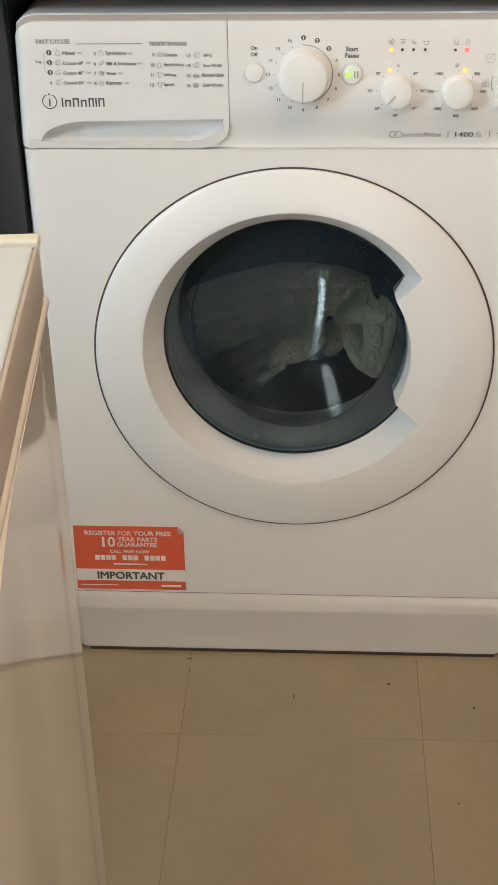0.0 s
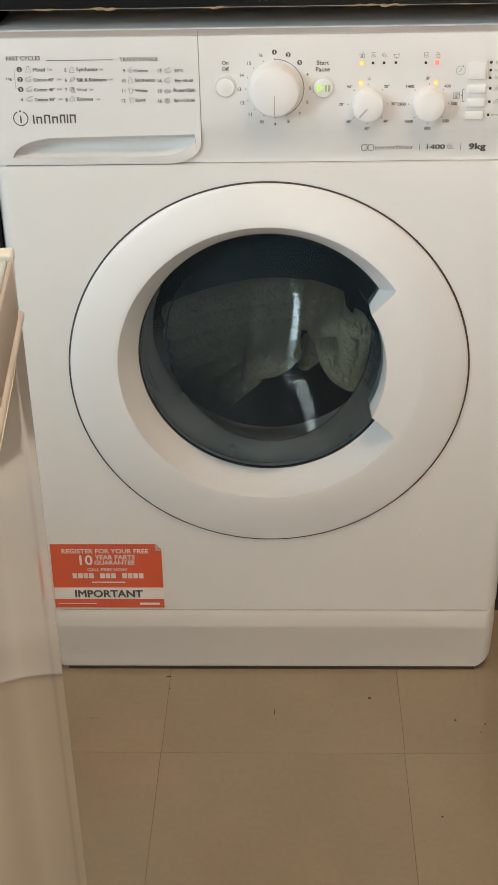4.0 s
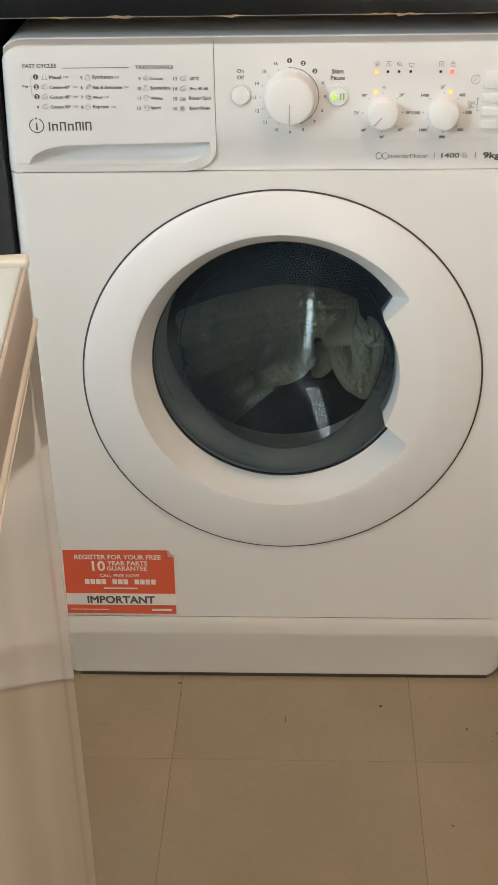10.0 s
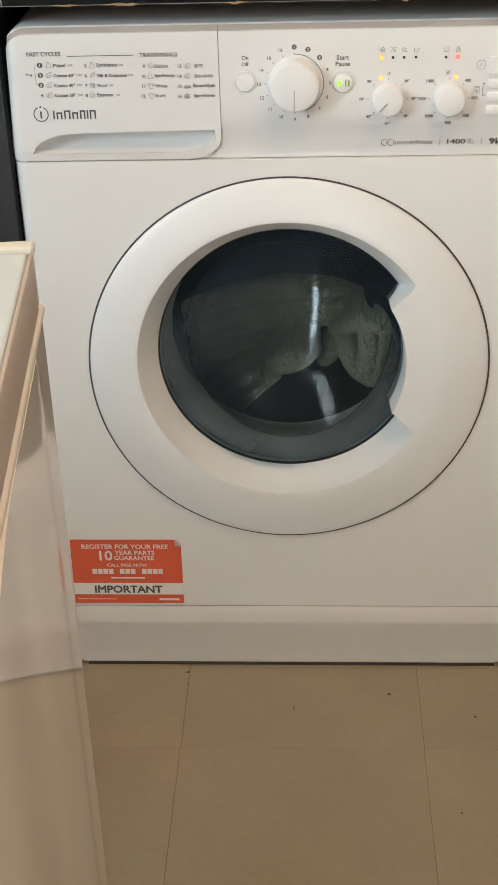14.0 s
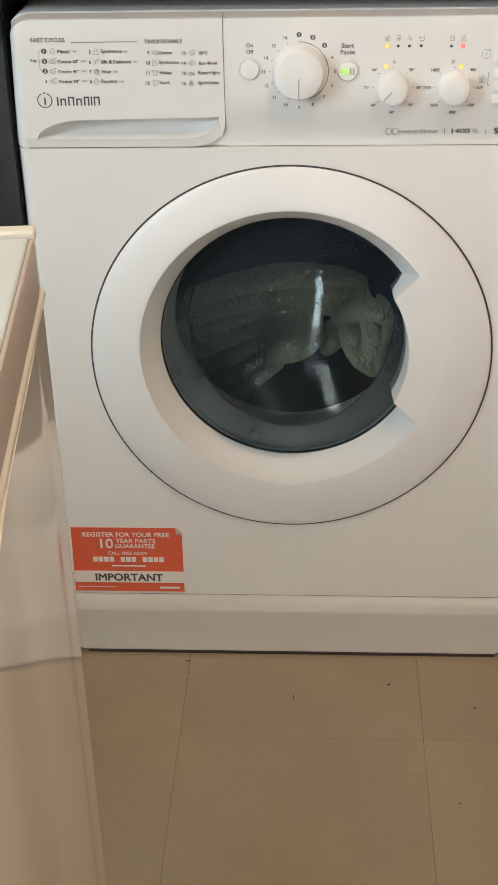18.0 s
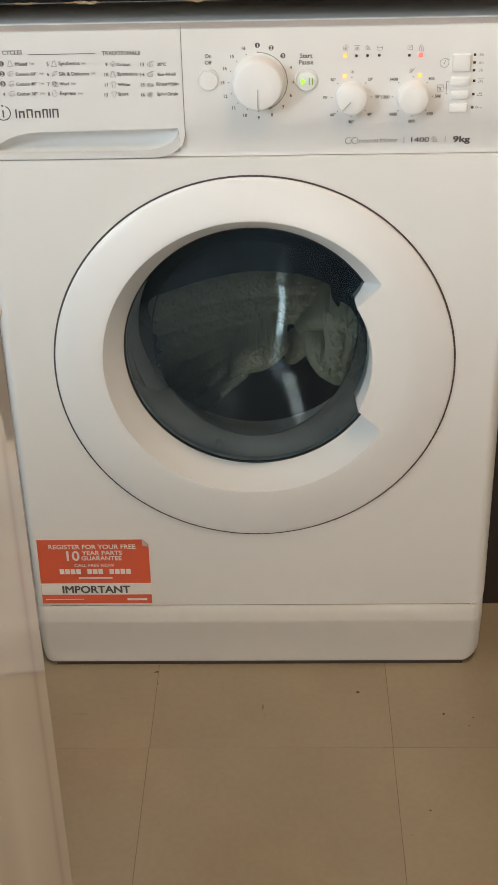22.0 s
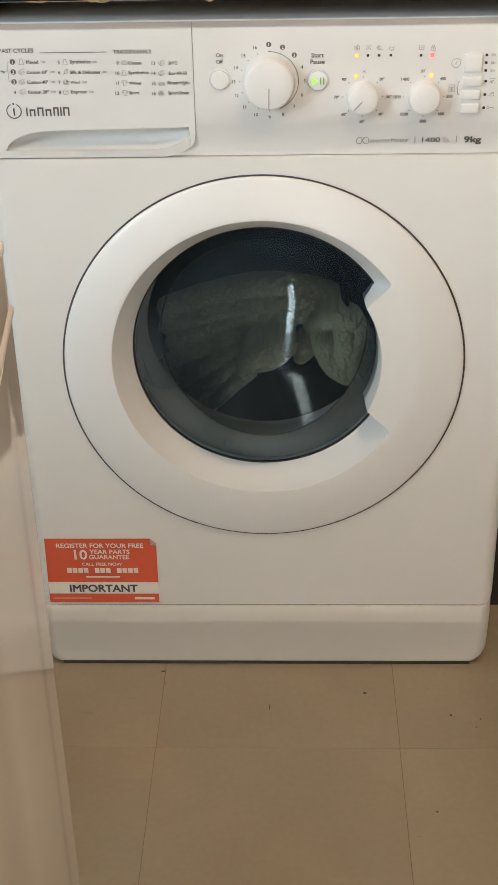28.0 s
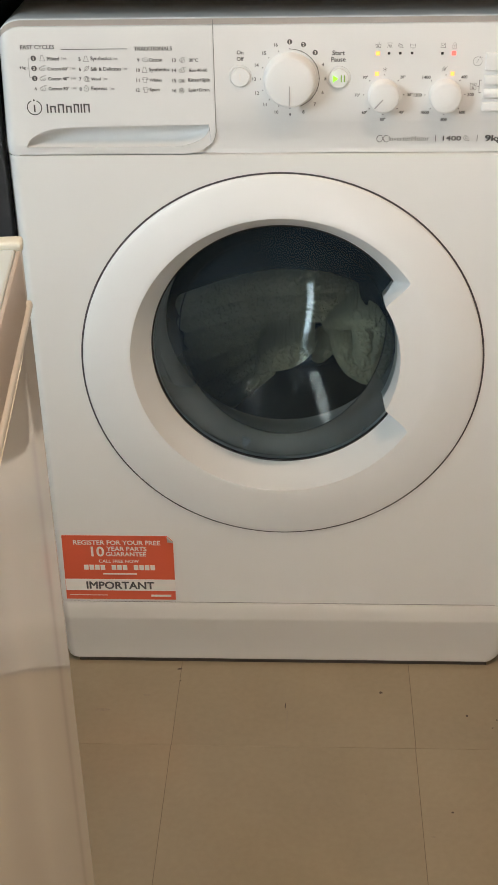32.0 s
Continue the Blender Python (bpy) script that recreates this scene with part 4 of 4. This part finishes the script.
ridge([(0.100, 0.152, 0.435, 0.0141), (0.104, 0.138, 0.419, 0.0150), (0.105, 0.130, 0.397, 0.0140)])

tagged(part("towel", cloth(), TOWEL, None, smooth=180), "damp sage-green terry towel bunched up in the drum", "towel")


# ---- old white appliance in front, with a lid ----
chest = thing("chest_freezer", pose(-0.1420, -0.612, 0, 0, 0, 5.5), "old white enamelled appliance with a thick lid and yellowed trim", "freezer")


def chest_body():
    """Body with a softly rounded corner towards the washing machine."""
    # unseen left length added to block window light, unseen bulge to thin a reflection
    pts = [(-1.25, -0.58), (-0.006, -0.58)] + [(0.0065 * math.sin(math.pi * i / 30) ** 2, -0.574 + 0.0123 * i) for i in range(31)] + [(-0.00045 * (1 + math.tanh((y + 0.068) / 0.012)), y) for y in (-0.199 + 0.005 * i for i in range(37))]
    r = 0.014
    for i in range(17):
        a = radians(90 * i / 16)
        pts.append((-0.0009 - r + r * math.cos(a), -r + r * math.sin(a)))
    pts += [(-1.25, 0.0)]
    return skin([[(x, y, z) for x, y in pts] for z in (0.02, 0.40, 0.8078)], True, None, "both")


part("body", chest_body(), OLDWHITE, chest, "glossy white enamelled body")
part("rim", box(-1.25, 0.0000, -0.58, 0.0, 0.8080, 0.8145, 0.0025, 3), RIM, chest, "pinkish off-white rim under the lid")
# added strip that carries the shaded tone of the lid's side
part("lid_side_shade", box(-0.0052, -0.0022, -0.578, -0.0140, 0.8152, 0.8535, 0.0010, 2), LIDSHADE, chest, "dull pinkish strip that paints shade on the lid's side")
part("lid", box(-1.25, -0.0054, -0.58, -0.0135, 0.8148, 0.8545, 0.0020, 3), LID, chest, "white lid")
part("lid_trim", box(-1.25, -0.0016, -0.0130, 0.0, 0.8500, 0.8580, 0.0020, 3), CREAM, chest, "yellowed cream plastic end trim")
# added end face in the duller rim tone, standing for shade
part("trim_end_shade", box(-0.0400, -0.0030, -0.0110, -0.0010, 0.8148, 0.8502, 0.0012, 2), RIM, chest, "end face of the trim, in a pinkish tone painted as shade")
for fx in (-1.18, -0.06):
    for fy in (-0.52, -0.06):
        part("foot", box(fx - 0.02, fx + 0.02, fy - 0.02, fy + 0.02, -0.002, 0.022, 0.003), RUBBER, chest)


# ---- worktop and neighbouring cupboard fronts ----
worktop = thing("worktop", pose(0, -0.020, 0.8770), "black laminate worktop with a chipped lower edge", "worktop")
part("board", box(-0.2843, 1.2, 0.004, 0.60, 0, 0.038, 0.0012), BLACK, worktop)
part("board", box(-1.30, -0.2850, 0.004, 0.60, 0, 0.038, 0.0012), BLACK, worktop)
part("edge_strip", box(-0.2850, -0.2843, 0.0035, 0.05, 0.001, 0.037), PALEINK, worktop, "pale joint in the edging", smooth=0)


# unseen board, added as a reflector that warms the gap above the machine
part("underside", box(-1.28, 1.18, 0.03, 0.58, -0.0025, -0.0005), CHIP, worktop, "unseen chipboard underside, added to bounce brown light on the lid", smooth=0)


def chips():
    """Ragged flakes of bare chipboard along the lower edge."""
    rng = random.Random(5)
    spans = ((-0.232, -0.205), (-0.180, -0.140), (-0.060, -0.030), (0.085, 0.150), (0.20, 0.212))
    for a, b in spans:
        x = a
        top, low = [], []
        while x < b:
            e = min(1, (x - a) / 0.012, (b - x) / 0.012)
            top.append((x, 0.0002 + 0.0014 * e * rng.random()))
            low.append((x, -0.0002 - 0.0020 * e * rng.random() ** 2))
            x += 0.003 + 0.003 * rng.random()
        part("chipped_edge", slab(top + low[::-1], 0.0028, 0.012), CHIP, worktop, "bare chipboard", smooth=0)
    part("bare_edge", box(-1.30, 1.2, 0.0037, 0.02, -0.0004, 0.0001), SOFTGAP, worktop, "thin bare chipboard line", smooth=0)


chips()

cupboard = thing("cupboard", pose(-0.2990, 0.022, 0), "dark blue-grey cupboard beside the washing machine", "cupboard")
part("side", box(-0.018, 0.0, 0.0, 0.52, 0.10, 0.868, 0.001), NAVY, cupboard)
part("door", box(-0.60, -0.0, -0.02, -0.001, 0.12, 0.868, 0.002), NAVY, cupboard, "plain dark cupboard door")
part("plinth", box(-0.60, -0.02, 0.04, 0.055, 0.0, 0.098), NAVY, cupboard)
part("shelf", box(-0.60, -0.019, 0.0, 0.52, 0.10, 0.118), NAVY, cupboard)
part("side", box(-0.60, -0.582, 0.0, 0.52, 0.10, 0.868, 0.001), NAVY, cupboard)

panel = thing("end_panel", pose(0.312, 0.135, 0), "dark panel set back beside the washing machine", "panel")
part("board", box(0, 0.60, 0, 0.018, 0.0, 0.8735, 0.001), BROWNBLACK, panel)


# ---- the room ----
def room():
    x0, x1, y0, y1, h, t = -2.60, 1.45, -2.85, 0.62, 2.40, 0.10
    back = part("wall_north", box(x0 - t, x1 + t, y1, y1 + t, 0, h), WALLPAINT, smooth=0)
    sb = bmesh.new()
    for a, b, c, d in ((x0 - t, -0.44, 0, h), (-0.44, 0.44, 0, h), (0.64, x1 + t, 0, h), (0.44, 0.64, 1.12, h)):
        box(a, b, y0 - t, y0, c, d, bm=sb)
    south = part("wall_south", sb, WALLPAINT, smooth=0)
    slit = thing("window_2", pose(0.54, y0 - 0.05, 0), "narrow low window with bright daylight behind", "window", kind="structure")
    for a, b, c, d in ((-0.099, -0.083, 0.002, 1.118), (0.083, 0.099, 0.002, 1.118), (-0.083, 0.083, 0.002, 0.012), (-0.083, 0.083, 1.10, 1.118)):
        part("window_frame", box(a, b, -0.02, 0.02, c, d, 0.002), FRAMEWHITE, slit)
    sky_card = part("backdrop", box(0.34, 0.76, y0 - 0.30, y0 - 0.29, -0.02, 1.3), DAYCARD, smooth=0)
    tagged(sky_card, "bright pale daylight outside the narrow window", "backdrop", kind="structure")
    east = part("wall_east", box(x1, x1 + t, y0, y1, 0, h), EASTDARK, smooth=0)
    bm = bmesh.new()
    wy0, wy1, wz0, wz1 = -2.58, -1.52, 1.33, 2.33
    box(x0 - t, x0, y0, wy0, 0, h, bm=bm)
    box(x0 - t, x0, wy1, y1, 0, h, bm=bm)
    box(x0 - t, x0, wy0, wy1, 0, wz0, bm=bm)
    box(x0 - t, x0, wy0, wy1, wz1, h, bm=bm)
    west = part("wall_west", bm, WALLPAINT, smooth=0)
    ceil = part("ceiling", box(x0 - t, x1 + t, y0 - t, y1 + t, h, h + t), CEILPAINT, smooth=0)
    for ob, s in ((back, "painted wall behind the washing machine"), (south, "painted wall across the room"), (east, "unseen side wall, made dark brown to cut bounce light"), (west, "painted wall with a window"), (ceil, "pale painted ceiling")):
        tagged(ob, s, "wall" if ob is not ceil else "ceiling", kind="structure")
    win = thing("window_1", pose(x0 - 0.05, 0, 0), "white framed window letting in cool daylight", "window", kind="structure")
    for a, b, c, d in ((wy0, wy1, wz0, wz0 + 0.05), (wy0, wy1, wz1 - 0.05, wz1), (wy0, wy0 + 0.05, wz0 + 0.05, wz1 - 0.05), (wy1 - 0.05, wy1, wz0 + 0.05, wz1 - 0.05)):
        part("window_frame", box(-0.02, 0.02, a, b, c, d, 0.003), FRAMEWHITE, win)
    pane = part("pane", box(-0.003, 0.003, wy0 + 0.05, wy1 - 0.05, wz0 + 0.05, wz1 - 0.05), glass_pane("window_glass", (0.97, 0.98, 0.98)), win)
    pane.visible_shadow = False
    lamp = thing("ceiling_lamp", pose(0.40, -0.80, h), "warm ceiling lamp with an opal glass shade", "lamp")
    b = bmesh.new()
    bmesh.ops.create_cone(b, cap_ends=True, segments=32, radius1=0.07, radius2=0.07, depth=0.03, matrix=Matrix.Translation((0, 0, -0.016)))
    part("base", b, FRAMEWHITE, lamp)
    b = bmesh.new()
    bmesh.ops.create_uvsphere(b, u_segments=32, v_segments=16, radius=1, matrix=Matrix.LocRotScale((0, 0, -0.055), None, (0.14, 0.14, 0.045)))
    part("shade", b, SHADE, lamp, "opal glass shade")


room()
def vinyl_floor():
    """Square vinyl tiles, hairline joints, a few marks."""
    floor = tagged(part("floor", box(-2.70, 1.55, -2.95, 0.72, -0.05, -0.0005), GROUT, smooth=0), "worn beige-brown vinyl tile floor with fine joints", "floor", kind="structure")
    size, gap, ox, oy = 0.305, 0.0006, -0.1365, -0.1565
    me = None
    for i in range(-8, 6):
        for j in range(-9, 4):
            x, y = ox + size * i, oy + size * j
            if x + size < -2.60 or x > 1.45 or y + size < -2.85 or y > 0.62:
                continue
            if me is None:
                ob = part("tile", box(0, size - gap, 0, size - 0.00025, -0.0012, 0, 0.0002, 1), VINYL, floor, smooth=0)
                me = ob.data
            else:
                ob = new("tile", me)
                ob.parent = floor
            ob.location = (x + gap / 2 + (0.0006 if j >= 0 else 0), y + gap / 2, 0)
    rng = random.Random(11)
    for x, y, rx, ry, m in ((-0.138, -0.012, 0.0035, 0.0018, DIRT), (0.130, -0.054, 0.0024, 0.0022, DIRT), (0.238, -0.096, 0.0016, 0.0024, DIRT), (0.008, -0.108, 0.0010, 0.020, SCUFF), (0.0055, -0.082, 0.0007, 0.006, DIRT),
                            (-0.231, -0.094, 0.011, 0.0024, SCUFF), (-0.176, -0.065, 0.006, 0.0014, SCUFF), (0.275, -0.103, 0.0012, 0.0012, DIRT), (0.268, -0.118, 0.0011, 0.0012, DIRT), (0.205, -0.262, 0.0016, 0.0014, DIRT),
                            (0.18, -0.30, 0.0030, 0.0010, SCUFF), (0.105, -0.235, 0.0014, 0.0012, SCUFF), (-0.135, -0.036, 0.0010, 0.0012, DIRT)):
        bm = bmesh.new()
        bm.faces.new([bm.verts.new((x + rx * (0.7 + 0.5 * rng.random()) * math.cos(a), y + ry * (0.7 + 0.5 * rng.random()) * math.sin(a), 0.0004)) for a in [2 * math.pi * k / 14 for k in range(14)]])
        part("floor_mark", bm, m, floor, smooth=0)


vinyl_floor()
